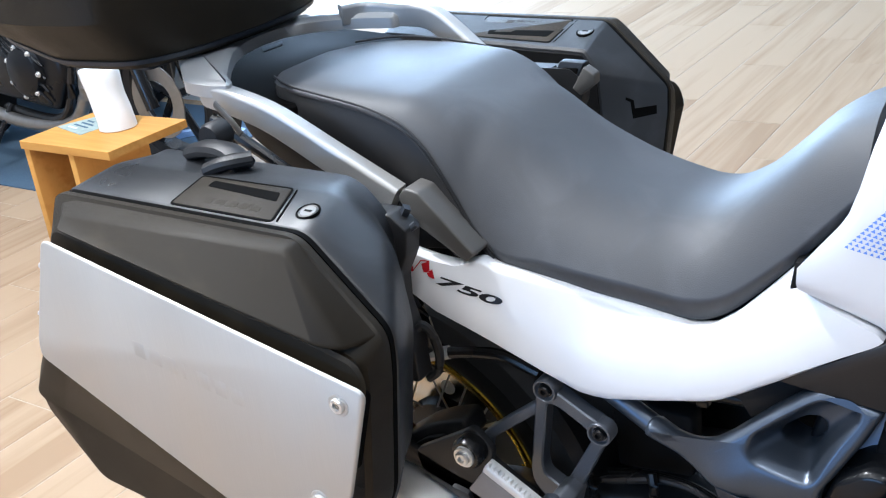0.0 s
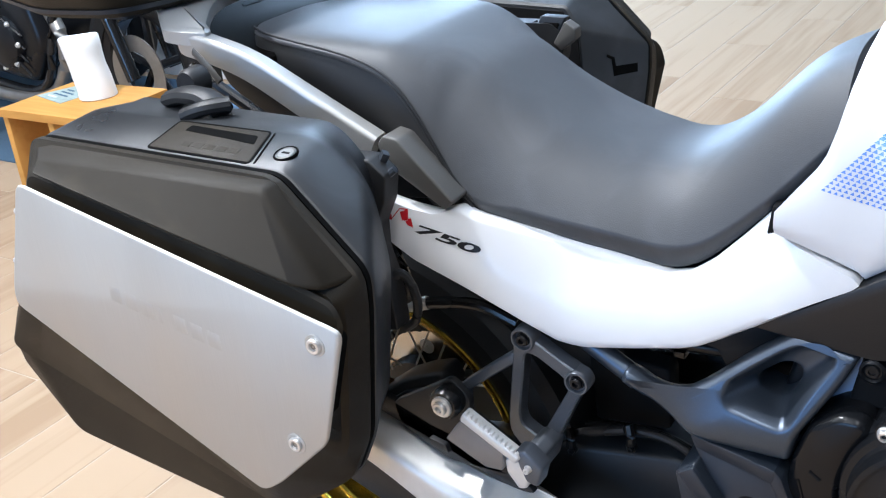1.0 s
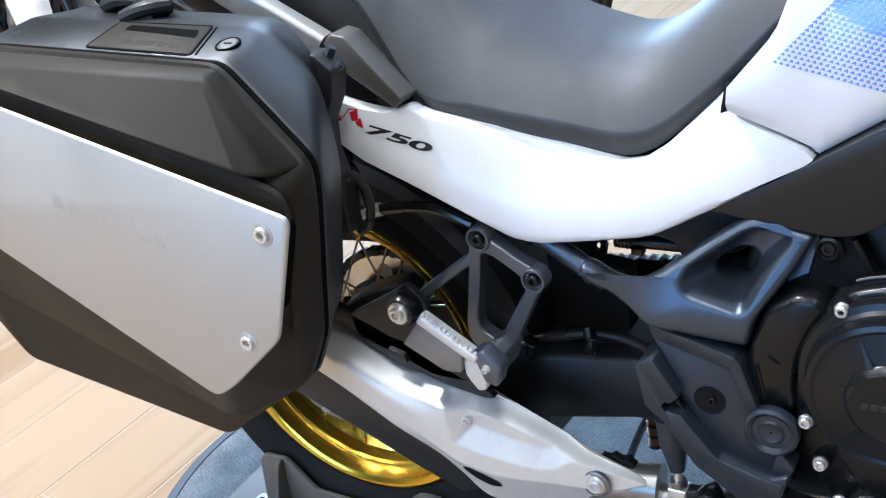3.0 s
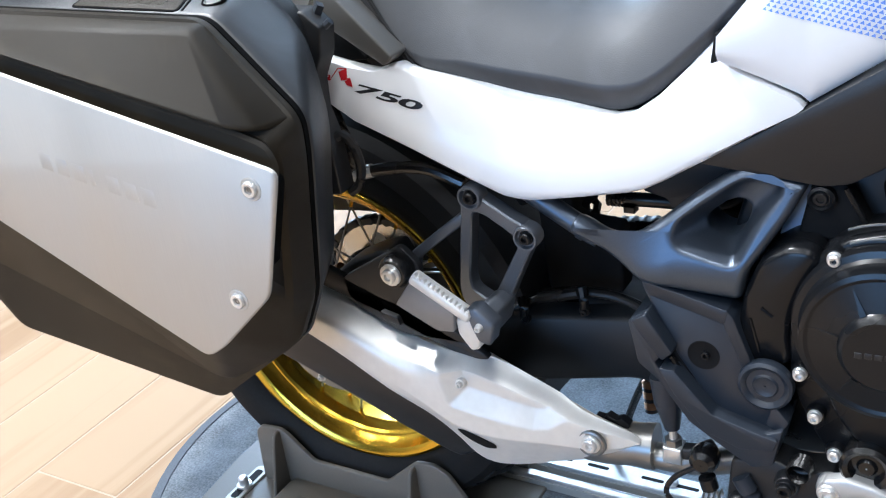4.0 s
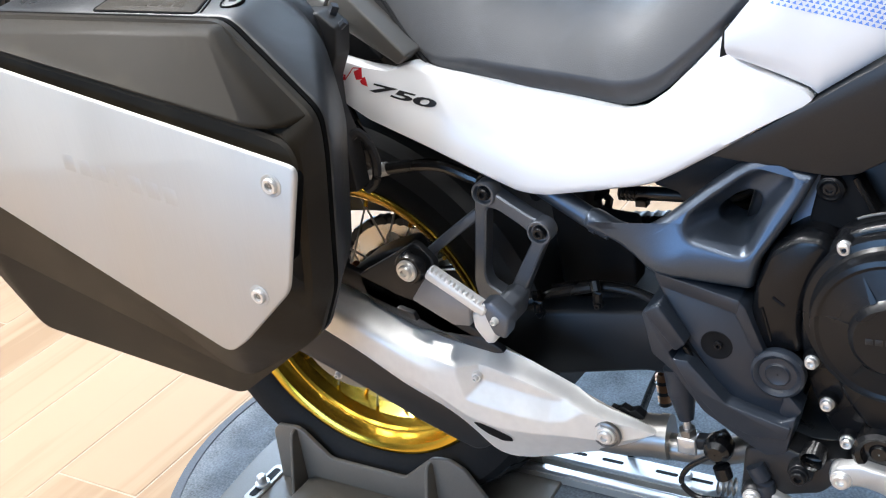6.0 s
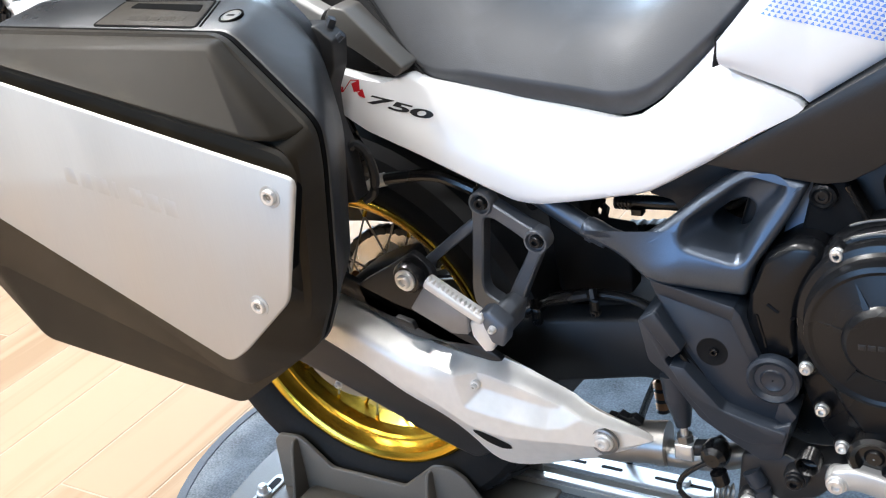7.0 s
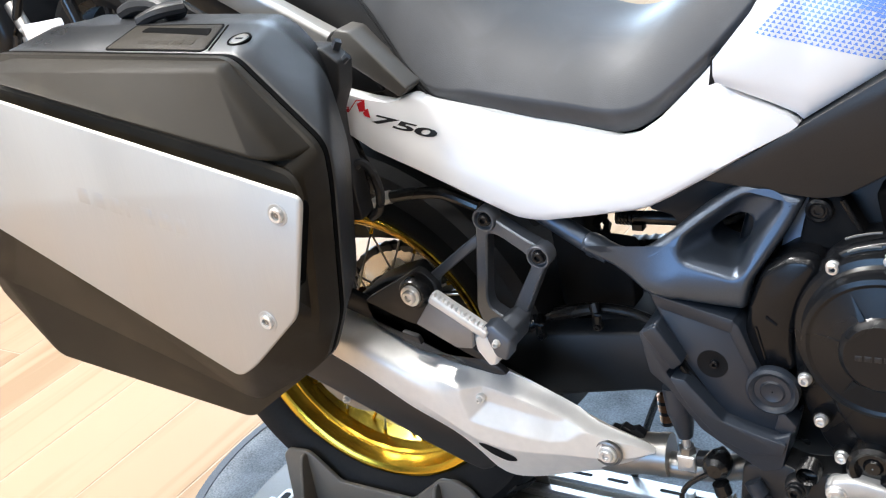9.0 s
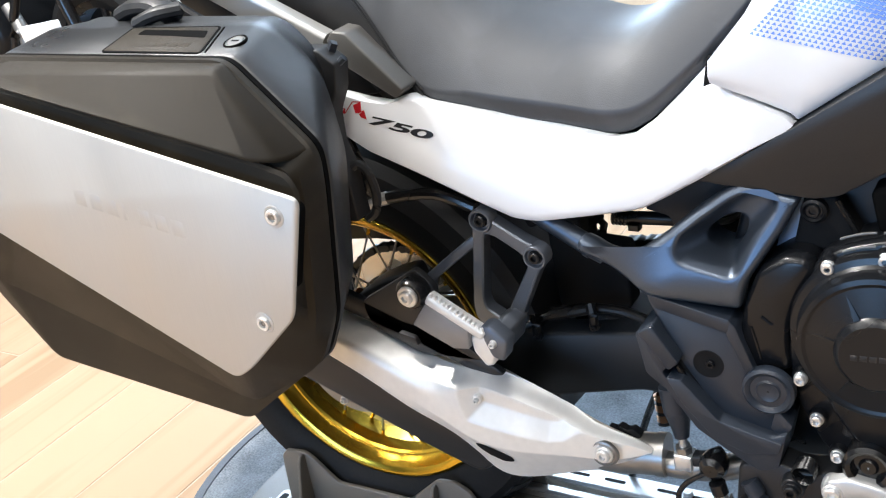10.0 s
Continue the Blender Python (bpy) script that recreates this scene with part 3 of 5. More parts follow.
for k, (ch, x0) in enumerate((("7", 0.2055), ("5", 0.23), ("0", 0.2555))):
    bm = glyph_mesh(ch, 0.018, 3.2, 0.12)
    low = min(v.co.x for v in bm.verts)
    for v in bm.verts:
        u, w = v.co.x - low, v.co.y
        v.co = (x0 + u * 0.92 + w * 0.3, 0, 0.7792 - (x0 - 0.203) * 0.325 - u * 0.28 + w * 0.68)
    print_on("number", bm, INK, near_cover, cover_y, "black model number")
for pts in (((0.1945, 0.805), (0.204, 0.8085), (0.2045, 0.797), (0.1975, 0.795)), ((0.2015, 0.794), (0.208, 0.798), (0.211, 0.787), (0.204, 0.79)), ((0.178, 0.797), (0.185, 0.802), (0.1845, 0.7955))):
    bm = bmesh.new()
    bm.faces.new([bm.verts.new((x - 0.007, 0, z - 0.004)) for x, z in pts])
    print_on("emblem", bm, RED, near_cover, cover_y, "red angular emblem")
for (x0, z0), (x1, z1) in (((0.172, 0.8025), (0.1845, 0.8015)), ((0.184, 0.796), (0.194, 0.809)), ((0.194, 0.809), (0.204, 0.808)), ((0.17, 0.796), (0.178, 0.798)), ((0.2, 0.7955), (0.208, 0.7975))):
    x0, x1, z0, z1 = x0 - 0.007, x1 - 0.007, z0 - 0.004, z1 - 0.004
    bm = bmesh.new()
    d = Vector((x1 - x0, z1 - z0)).normalized() * 0.0006
    bm.faces.new([bm.verts.new(p) for p in ((x0 - d.y, 0, z0 + d.x), (x1 - d.y, 0, z1 + d.x), (x1 + d.y, 0, z1 - d.x), (x0 + d.y, 0, z0 - d.x))])
    print_on("emblem_line", bm, RED, near_cover, cover_y)

# tank shell
def tank_low(x):
    return lerp([(0.605, 0.8), (0.609, 0.815), (0.65, 0.797), (0.69, 0.779), (0.697, 0.771), (0.78, 0.825), (1.0, 0.96)], x)


def tank_crown(x):
    return lerp([(0.6, 0.9), (0.64, 0.97), (0.66, 1.01), (0.72, 1.04), (0.85, 1.08), (1.05, 1.06)], x)


def tank_y(x, z):
    f = min(0.999, max(0, (z - tank_low(x)) / (tank_crown(x) - tank_low(x))))
    roll = 0.006 * (1 - ease(0, 0.1, f)) - 0.001
    return (side_y(x) + 0.004) * (1 - f * f) ** 0.33 + roll


rows = []
for i in range(61):
    x = 0.6105 + 0.4365 * i / 60
    zb, zc = tank_low(x), tank_crown(x)
    side = [(x, side_y(x) + 0.03, zb + 0.004), (x, side_y(x) + 0.012, zb)]
    top = min(0.995, (lerp([(0.607, 0.835), (0.6475, 0.886), (0.658, 0.905), (0.672, 0.975), (0.69, 1.03), (0.72, 1.2)], x) - zb) / (zc - zb))
    side += [(x, tank_y(x, zb + (zc - zb) * f * top), zb + (zc - zb) * f * top) for f in (0.015, 0.04, 0.08, 0.16, 0.26, 0.38, 0.5, 0.62, 0.74, 0.84, 0.92, 0.97, 1.0)]
    rows.append(side)
bm = loft(rows, caps=False, closed=False)
loft([[(a, -b, c) for a, b, c in row] for row in rows], caps=False, closed=False, bm=bm)
tank = part("tank_shell", bm, WHITE, bike, "white tank cover with blue triangle print", sharp=50)
bm = bmesh.new()
for j in range(40):
    for i in range(34):
        fade = min(1, 0.7 + 0.019 * j + 0.006 * i)
        ox, oz = 0.655 + 0.0058 * i + 0.00335 * j, 0.866 - 0.0015 * i + 0.0037 * j
        if ox > 0.86 or oz > tank_crown(ox) - 0.02:
            continue
        r = 0.005 * fade
        for flip in ((1, -1) if fade > 0.95 else (1,)):
            cx, cz = ox + (0.0029 if flip < 0 else 0), oz + (0.0003 if flip < 0 else 0)
            tri = [(cx - 0.62 * r * flip, cz - 0.12 * r), (cx + 0.5 * r * flip, cz - 0.48 * r), (cx + 0.32 * r * flip, cz + 0.5 * r)]
            bm.faces.new([bm.verts.new((p, tank_y(p, q) - 0.0009, q)) for p, q in tri])
part("triangle_print", bm, BLUE, tank, "blue fading triangle print")

# dark sheet behind the seam of tank and side cover, standing in for shade
part("tank_gap_shade", plate([(0.598, 0.8), (0.615, 0.8), (0.616, 0.838), (0.604, 0.838)], -0.1, -0.132, 0.001), DARK, bike)

# black fairing below the tank
FAIR = [(0.588, 0.703), (0.64, 0.733), (0.7, 0.7705), (0.8, 0.836), (1.05, 0.97), (1.05, 0.83), (0.785, 0.722), (0.742, 0.694), (0.715, 0.689), (0.611, 0.7)]
part("fairing", plate(rounded(FAIR, 0.006), -0.1, -0.146, 0.005), BLACK, bike, "matt black plastic side fairing")
bolt(bike, 0.713, -0.133, 0.672, 0.008, "frame_bolt", ENGINE)

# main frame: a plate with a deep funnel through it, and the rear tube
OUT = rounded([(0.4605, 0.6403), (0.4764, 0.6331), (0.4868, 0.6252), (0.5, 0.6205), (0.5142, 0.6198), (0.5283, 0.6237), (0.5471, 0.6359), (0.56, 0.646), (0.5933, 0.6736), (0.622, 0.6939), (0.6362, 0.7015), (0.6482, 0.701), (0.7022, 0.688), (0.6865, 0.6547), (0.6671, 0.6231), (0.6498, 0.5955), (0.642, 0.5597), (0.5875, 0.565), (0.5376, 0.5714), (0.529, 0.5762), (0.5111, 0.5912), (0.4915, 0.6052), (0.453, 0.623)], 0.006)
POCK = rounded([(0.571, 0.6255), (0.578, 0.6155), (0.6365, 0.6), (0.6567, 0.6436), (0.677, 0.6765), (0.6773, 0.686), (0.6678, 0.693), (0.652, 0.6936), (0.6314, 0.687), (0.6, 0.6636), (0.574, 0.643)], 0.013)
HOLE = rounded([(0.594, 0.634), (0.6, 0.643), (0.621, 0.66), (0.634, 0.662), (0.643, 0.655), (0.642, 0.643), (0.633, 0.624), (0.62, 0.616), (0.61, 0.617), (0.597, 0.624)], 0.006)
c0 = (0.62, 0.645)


def resample(poly, n):
    """n points at even steps along a closed outline."""
    cum = [0.0]
    for a, b in zip(poly, poly[1:] + poly[:1]):
        cum.append(cum[-1] + math.hypot(b[0] - a[0], b[1] - a[1]))
    out, i = [], 0
    for k in range(n):
        d = cum[-1] * k / n
        while cum[i + 1] < d:
            i += 1
        f = (d - cum[i]) / max(1e-9, cum[i + 1] - cum[i])
        a, b = poly[i], poly[(i + 1) % len(poly)]
        out.append((a[0] + (b[0] - a[0]) * f, a[1] + (b[1] - a[1]) * f))
    return out


def frame_face(x, z):
    """Outer face of the casting: it leans in towards its top and rolls under below its pocket."""
    lean = 0.3 * (z - 0.62) * min(1.0, max(0.0, (x - 0.5) / 0.06))
    return -0.176 + 0.1 * (x - 0.6) + lean + 7.0 * max(0.0, 0.606 - z - 0.4 * max(0.0, 0.57 - x)) ** 2


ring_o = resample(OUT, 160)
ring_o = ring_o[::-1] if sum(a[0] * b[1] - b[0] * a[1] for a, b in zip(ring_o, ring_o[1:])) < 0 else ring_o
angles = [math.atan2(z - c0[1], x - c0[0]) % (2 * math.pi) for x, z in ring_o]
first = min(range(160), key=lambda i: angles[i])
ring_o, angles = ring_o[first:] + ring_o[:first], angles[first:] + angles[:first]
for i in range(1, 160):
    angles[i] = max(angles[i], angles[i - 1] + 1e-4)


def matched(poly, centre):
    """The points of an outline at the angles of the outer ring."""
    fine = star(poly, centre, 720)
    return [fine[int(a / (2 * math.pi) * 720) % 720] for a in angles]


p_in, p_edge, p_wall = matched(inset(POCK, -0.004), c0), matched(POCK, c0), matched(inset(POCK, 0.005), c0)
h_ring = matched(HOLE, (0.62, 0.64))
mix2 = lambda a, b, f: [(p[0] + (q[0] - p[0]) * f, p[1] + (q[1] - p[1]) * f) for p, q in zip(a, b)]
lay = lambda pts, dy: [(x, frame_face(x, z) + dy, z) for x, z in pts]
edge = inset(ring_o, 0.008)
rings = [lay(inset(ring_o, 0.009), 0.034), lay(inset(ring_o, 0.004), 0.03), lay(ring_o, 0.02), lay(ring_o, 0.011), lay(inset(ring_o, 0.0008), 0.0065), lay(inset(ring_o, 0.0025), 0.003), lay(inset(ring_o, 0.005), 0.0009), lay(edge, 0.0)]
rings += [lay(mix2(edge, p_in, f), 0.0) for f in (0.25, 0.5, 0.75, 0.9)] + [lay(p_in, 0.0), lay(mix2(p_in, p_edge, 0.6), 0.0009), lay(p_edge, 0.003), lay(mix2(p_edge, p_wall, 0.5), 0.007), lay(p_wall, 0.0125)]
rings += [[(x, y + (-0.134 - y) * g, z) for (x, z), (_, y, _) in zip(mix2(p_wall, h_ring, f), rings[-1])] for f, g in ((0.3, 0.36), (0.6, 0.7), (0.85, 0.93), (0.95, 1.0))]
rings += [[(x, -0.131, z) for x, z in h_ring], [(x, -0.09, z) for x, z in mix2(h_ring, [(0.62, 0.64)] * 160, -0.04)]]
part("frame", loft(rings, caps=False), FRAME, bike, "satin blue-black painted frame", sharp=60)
part("frame_tube", tube([(0.478, -0.157, 0.606), (0.464, -0.157, 0.6125), (0.42, -0.152, 0.634), (0.34, -0.142, 0.675)], 0.0125, 20, 6), FRAME, bike)
part("tube_weld", tube([(0.464, -0.157, 0.6125), (0.457, -0.1565, 0.616)], 0.0142, 20), FRAME, bike)
part("frame_tube", tube([(0.7, 0.13, 0.72), (0.56, 0.14, 0.62), (0.462, 0.148, 0.633), (0.34, 0.14, 0.7)], 0.0175, 14, 6), FRAME, bike)

# near-black plate behind the lower part of the funnel's hole
part("funnel_dark_plate", plate(rounded([(0.53, 0.54), (0.67, 0.54), (0.67, 0.6), (0.62, 0.612), (0.605, 0.6), (0.575, 0.596), (0.53, 0.6)], 0.006), 0.0, -0.04, 0.004), DARK, bike)
part("far_frame_face", plate(rounded([(0.54, 0.55), (0.7, 0.55), (0.7, 0.68), (0.6, 0.66), (0.54, 0.6)], 0.01), 0.06, 0.03, 0.004), RAIL, bike)
for k in range(2):
    part("throttle_cable", tube([(0.57, -0.04, 0.6 + 0.012 * k), (0.6, -0.045, 0.613 + 0.01 * k), (0.63, -0.05, 0.645 + 0.006 * k)], 0.0042, 8, 4), HOSE, bike)

# covers over the pivot
PA = rounded([(0.534, 0.571), (0.632, 0.548), (0.659, 0.483), (0.691, 0.414), (0.676, 0.403), (0.621, 0.423), (0.61, 0.43), (0.573, 0.486), (0.54, 0.556)], 0.005)
pivot = part("pivot_cover", plate(PA, -0.13, -0.181, 0.005), COVER, bike, "dark grey plastic pivot cover")
part("top_facet", plate(rounded([(0.535, 0.574), (0.632, 0.551), (0.628, 0.534), (0.545, 0.556)], 0.003), -0.15, -0.1835, 0.003), COVER, pivot)
part("side_facet", plate(rounded([(0.629, 0.552), (0.637, 0.544), (0.66, 0.483), (0.649, 0.479), (0.626, 0.534)], 0.003), -0.15, -0.1832, 0.003), COVER, pivot)
PB = rounded([(0.523, 0.527), (0.545, 0.543), (0.572, 0.498), (0.552, 0.478), (0.591, 0.425), (0.622, 0.422), (0.678, 0.41), (0.695, 0.419), (0.685, 0.37), (0.662, 0.361), (0.627, 0.382), (0.591, 0.406), (0.556, 0.455), (0.533, 0.474)], 0.004)
lowc = part("lower_cover", plate(PB, -0.13, -0.196, 0.006), COVER, bike, "dark grey angular lower cover")
part("arm_facet", plate(rounded([(0.527, 0.53), (0.545, 0.541), (0.575, 0.496), (0.562, 0.484)], 0.003), -0.15, -0.2005, 0.004), COVER, lowc)
part("upper_facet", plate(rounded([(0.558, 0.474), (0.576, 0.474), (0.619, 0.425), (0.66, 0.414), (0.691, 0.407), (0.686, 0.392), (0.65, 0.386), (0.612, 0.4), (0.577, 0.44)], 0.003), -0.17, -0.2005, 0.006), COVER, lowc)
# dark plate that fills the gap between the covers with painted shade
part("slit_shade", plate([(0.553, 0.49), (0.576, 0.494), (0.617, 0.426), (0.595, 0.422)], -0.1, -0.1795, 0.001), DARK, lowc)
part("cable", tube([(0.567, -0.184, 0.482), (0.582, -0.184, 0.46), (0.6, -0.184, 0.432)], 0.0035, 8, 4), HOSE, lowc)
# the bore is a proud near-black disc, its shaded depth only coloured in
part("bore_shade_disc", turned([(0.0185, -0.18), (0.0182, -0.1814), (0.0172, -0.1817), (0.016, -0.1813), (0.001, -0.1813)], (0.604, 0, 0.489), seg=28), DARK, pivot)
bolt(pivot, 0.607, -0.179, 0.4905, 0.005, "screw", ENGINE)
part("cap", turned([(0.03, -0.178), (0.0295, -0.188), (0.026, -0.1905), (0.0215, -0.188), (0.0205, -0.186), (0.0145, -0.1865), (0.0125, -0.1885), (0.01, -0.187), (0.001, -0.187)], (0.673, 0, 0.467), seg=40), COVER, pivot, "round plastic pivot cap")
part("cap_tab", plate(rounded([(0.682, 0.447), (0.7, 0.425), (0.69, 0.409), (0.675, 0.418)], 0.003), -0.16, -0.1885, 0.003), COVER, pivot)

# engine
CL = (0.793, 0.55)
clutch = part("clutch_cover", turned([(0.001, -0.222), (0.037, -0.222), (0.041, -0.219), (0.044, -0.214), (0.074, -0.206), (0.078, -0.2075), (0.083, -0.2055), (0.0845, -0.2), (0.0855, -0.188), (0.0885, -0.184), (0.095, -0.182), (0.0975, -0.175), (0.098, -0.12)], (CL[0], 0, CL[1]), seg=72), ENGINE, bike, "gloss black clutch cover", sharp=28)
for a in (2.05, 2.95, 0.9, 4.1, 5.3):
    bm = bmesh.new()
    u, w = Vector((math.cos(a), math.sin(a))), Vector((-math.sin(a), math.cos(a)))
    p = [Vector(CL) + u * r + w * s for r, s in ((0.043, -0.004), (0.043, 0.004), (0.0695, 0.0012), (0.0695, -0.0012))]
    loft([[(q.x, -0.205, q.y) for q in p], [(q.x, y, q.y) for q, y in zip(inset([tuple(q) for q in p], 0.0006), (-0.2165,) * 2 + (-0.2075,) * 2) for q in (Vector(q),)]], bm=bm)
    part("rib", bm, ENGINE, clutch)
for k in range(5):
    part("brand_bar", block(CL[0] - 0.0255 + 0.0095 * k, CL[0] - 0.0185 + 0.0095 * k, -0.2226, -0.2218, CL[1] - 0.005 + 0.0005 * k, CL[1] + 0.0015 + 0.0005 * k, 0.0003), BLACK, clutch)
ARM = rounded([(0.632, 0.505), (0.638, 0.527), (0.644, 0.566), (0.66, 0.609), (0.69, 0.63), (0.713, 0.63), (0.723, 0.617), (0.706, 0.585), (0.696, 0.556), (0.691, 0.52), (0.696, 0.49), (0.66, 0.474)], 0.009)
cover2 = part("crankcase_cover", plate(ARM, -0.1, -0.172, 0.01), ENGINE, bike, "black engine side cover")
for pts in (((0.664, -0.172, 0.555), (0.676, -0.172, 0.546)), ((0.652, -0.172, 0.54), (0.662, -0.172, 0.5))):
    part("rib", tube(pts, 0.002, 8), ENGINE, cover2)
CASE = rounded([(0.6, 0.55), (0.62, 0.45), (0.68, 0.37), (1.05, 0.33), (1.05, 0.9), (0.74, 0.72), (0.64, 0.7)], 0.02)
part("engine_block", plate(CASE, 0.1, -0.11, 0.02), ENGINE, bike, "black engine block")
FL = rounded([(0.69, 0.52), (0.7, 0.45), (0.735, 0.38), (0.9, 0.36), (0.9, 0.66), (0.8, 0.66), (0.735, 0.64), (0.705, 0.6)], 0.025)
part("case_flange", plate(FL, -0.09, -0.168, 0.004), ENGINE, bike)
SUMP = rounded([(0.725, 0.49), (0.745, 0.44), (0.775, 0.405), (0.95, 0.39), (0.95, 0.52), (0.77, 0.51)], 0.015)
part("lower_case", plate(SUMP, -0.12, -0.184, 0.008), ENGINE, bike)
for i, r in enumerate((0.101, 0.111)):
    bm = bmesh.new()
    for s0, s1 in ((1.15, 1.62), (1.68, 2.02)):
        tube([(CL[0] + r * math.cos(s0 + (s1 - s0) * k / 8), -0.168 + 0.012 * i, CL[1] + r * math.sin(s0 + (s1 - s0) * k / 8)) for k in range(9)], 0.0016, 8, 2, bm)
    part("cooling_rib", bm, TAILGREY, bike)
part("engine_hanger", plate(rounded([(0.69, 0.625), (0.703, 0.688), (0.735, 0.69), (0.764, 0.64), (0.75, 0.62)], 0.006), -0.1, -0.131, 0.004), DARK, bike)
part("hanger_edge", tube([(0.737, -0.133, 0.684), (0.762, -0.133, 0.638)], 0.0035, 8), HOSE, bike)
part("hanger_boss", turned([(0.014, -0.13), (0.014, -0.14), (0.011, -0.142), (0.0085, -0.138), (0.001, -0.138)], (0.714, 0, 0.672), seg=24), ENGINE, bike)
part("head_cover", plate(rounded([(0.77, 0.7), (1.05, 0.78), (1.05, 0.68), (0.78, 0.65)], 0.01), -0.05, -0.14, 0.01), SEAL, bike)
# silver spar; its pale blue is sky reflection put into the colour
part("frame_spar", plate(rounded([(0.671, 0.603), (0.668, 0.614), (0.672, 0.636), (0.678, 0.64), (0.683, 0.65), (0.68, 0.655), (0.69, 0.68), (0.712, 0.7), (0.708, 0.66), (0.7, 0.635), (0.689, 0.615)], 0.002), -0.06, -0.114, 0.003), LIGHTBLUE, bike, "silver frame spar, coloured pale blue for the sky it mirrors")

for x, y, z in ((0.737, -0.178, 0.627), (0.707, -0.178, 0.485), (0.724, -0.178, 0.434), (0.746, -0.178, 0.389), (0.793, -0.178, 0.641)):
    part("bolt_boss", turned([(0.0115, -0.15), (0.011, -0.172), (0.0095, -0.1765), (0.001, -0.1765)], (x, 0, z), seg=20), ENGINE, bike)
    bolt(bike, x, -0.1775, z, 0.0066, "case_bolt", CHROME, 1.2)

part("case_web", plate(rounded([(0.655, 0.43), (0.76, 0.43), (0.77, 0.345), (0.68, 0.335), (0.65, 0.37)], 0.008), -0.05, -0.12, 0.006), ENGINE, bike)

# swing arm, inner mudguard, shock absorber
SW = rounded([(-0.05, 0.31), (-0.05, 0.37), (0.27, 0.43), (0.4, 0.451), (0.478, 0.462), (0.54, 0.46), (0.53, 0.37), (0.487, 0.374), (0.362, 0.343), (0.15, 0.322)], 0.012)
for s in (-1, 1):
    part("swingarm", plate(SW, 0.055 * s, 0.094 * s, 0.01), BLACK, bike, "satin black swingarm")
part("swingarm_bridge", block(0.4, 0.52, -0.06, 0.06, 0.39, 0.46, 0.01), BLACK, bike)
guard = bmesh.new()
rings = []
for k in range(30):
    a = math.radians(-8 + 128 * k / 29)
    r = 0.352
    sec = [(r - 0.05, -0.088), (r - 0.015, -0.09), (r, -0.078), (r + 0.006, 0.0), (r, 0.078), (r - 0.015, 0.09), (r - 0.05, 0.088), (r - 0.05, 0.085), (r - 0.017, 0.086), (r - 0.005, 0.076), (r + 0.002, 0.0), (r - 0.005, -0.076), (r - 0.017, -0.086), (r - 0.05, -0.085)]
    rings.append([(q * math.cos(a), y, AX + q * math.sin(a)) for q, y in sec])
part("inner_mudguard", loft(rings, bm=guard), BLACK, bike, "black inner mudguard over the tyre")
part("hugger_side", plate(rounded([(-0.13, 0.447), (-0.047, 0.456), (0.01, 0.457), (0.05, 0.45), (0.13, 0.43), (0.2, 0.56), (0.1, 0.655), (0.0, 0.68), (-0.13, 0.64)], 0.01), 0.106, 0.1, 0.002), BLACK, bike)
# shock and coils are coloured near-black for the deep shade they stand in
part("shock_body", tube([(0.38, 0.0, 0.42), (0.36, 0.0, 0.7)], 0.026, 16), DARK, bike)
for k in range(9):
    z = 0.46 + 0.024 * k
    part("spring_coil", tube([(0.377 - 0.0017 * k + 0.036 * math.cos(a), 0.036 * math.sin(a), z + 0.024 * a / 6.283) for a in (j * math.pi / 6 for j in range(13))], 0.0055, 6, 1), DARK, bike)
part("undertray", block(0.0, 0.42, -0.11, 0.11, 0.735, 0.8, 0.01), DARK, bike)
part("undertray", block(0.3, 0.72, -0.1, 0.1, 0.685, 0.8, 0.01), DARK, bike)
part("battery_box", plate(rounded([(0.3, 0.72), (0.35, 0.6), (0.44, 0.66), (0.52, 0.7)], 0.01), 0.1, -0.1, 0.005), DARK, bike)

# added dark plate in place of the shade seen through the peg bracket
part("inner_shade_panel", plate(rounded([(0.355, 0.46), (0.46, 0.47), (0.46, 0.562), (0.4, 0.566), (0.393, 0.7), (0.34, 0.7)], 0.01), -0.02, -0.05, 0.004), DARK, bike)

part("inner_fairing", plate(rounded([(0.545, 0.61), (0.535, 0.63), (0.506, 0.637), (0.512, 0.656), (0.566, 0.695), (0.66, 0.71), (0.64, 0.68), (0.58, 0.63)], 0.004), -0.05, -0.09, 0.004), BLACK, bike)

# hoses, clamps and the plug above the chain
part("brake_hose", tube([(0.33, -0.105, 0.458), (0.36, -0.1, 0.474), (0.4, -0.096, 0.487), (0.44, -0.094, 0.492), (0.49, -0.1, 0.49), (0.55, -0.12, 0.47)], 0.0055, 10, 5), HOSE, bike)
part("brake_hose", tube([(0.36, -0.088, 0.478), (0.42, -0.086, 0.49), (0.48, -0.09, 0.49), (0.55, -0.11, 0.478)], 0.004, 8, 5), HOSE, bike)
part("hose_sleeve", tube([(0.365, -0.101, 0.476), (0.418, -0.095, 0.49)], 0.0078, 10), HOSE, bike)
for x, y, z in ((0.345, -0.105, 0.466), (0.425, -0.097, 0.488)):
    part("hose_clamp", tube([(x, y - 0.004, z + 0.014), (x + 0.004, y - 0.009, z), (x + 0.002, y - 0.004, z - 0.02)], 0.0065, 8, 4), HOSE, bike)
    bolt(bike, x + 0.004, y - 0.006, z - 0.018, 0.0045, "clamp_screw", ENGINE)
part("wiring_plug", tube([(0.45, -0.06, 0.609), (0.476, -0.06, 0.61)], 0.0085, 12), HOSE, bike)
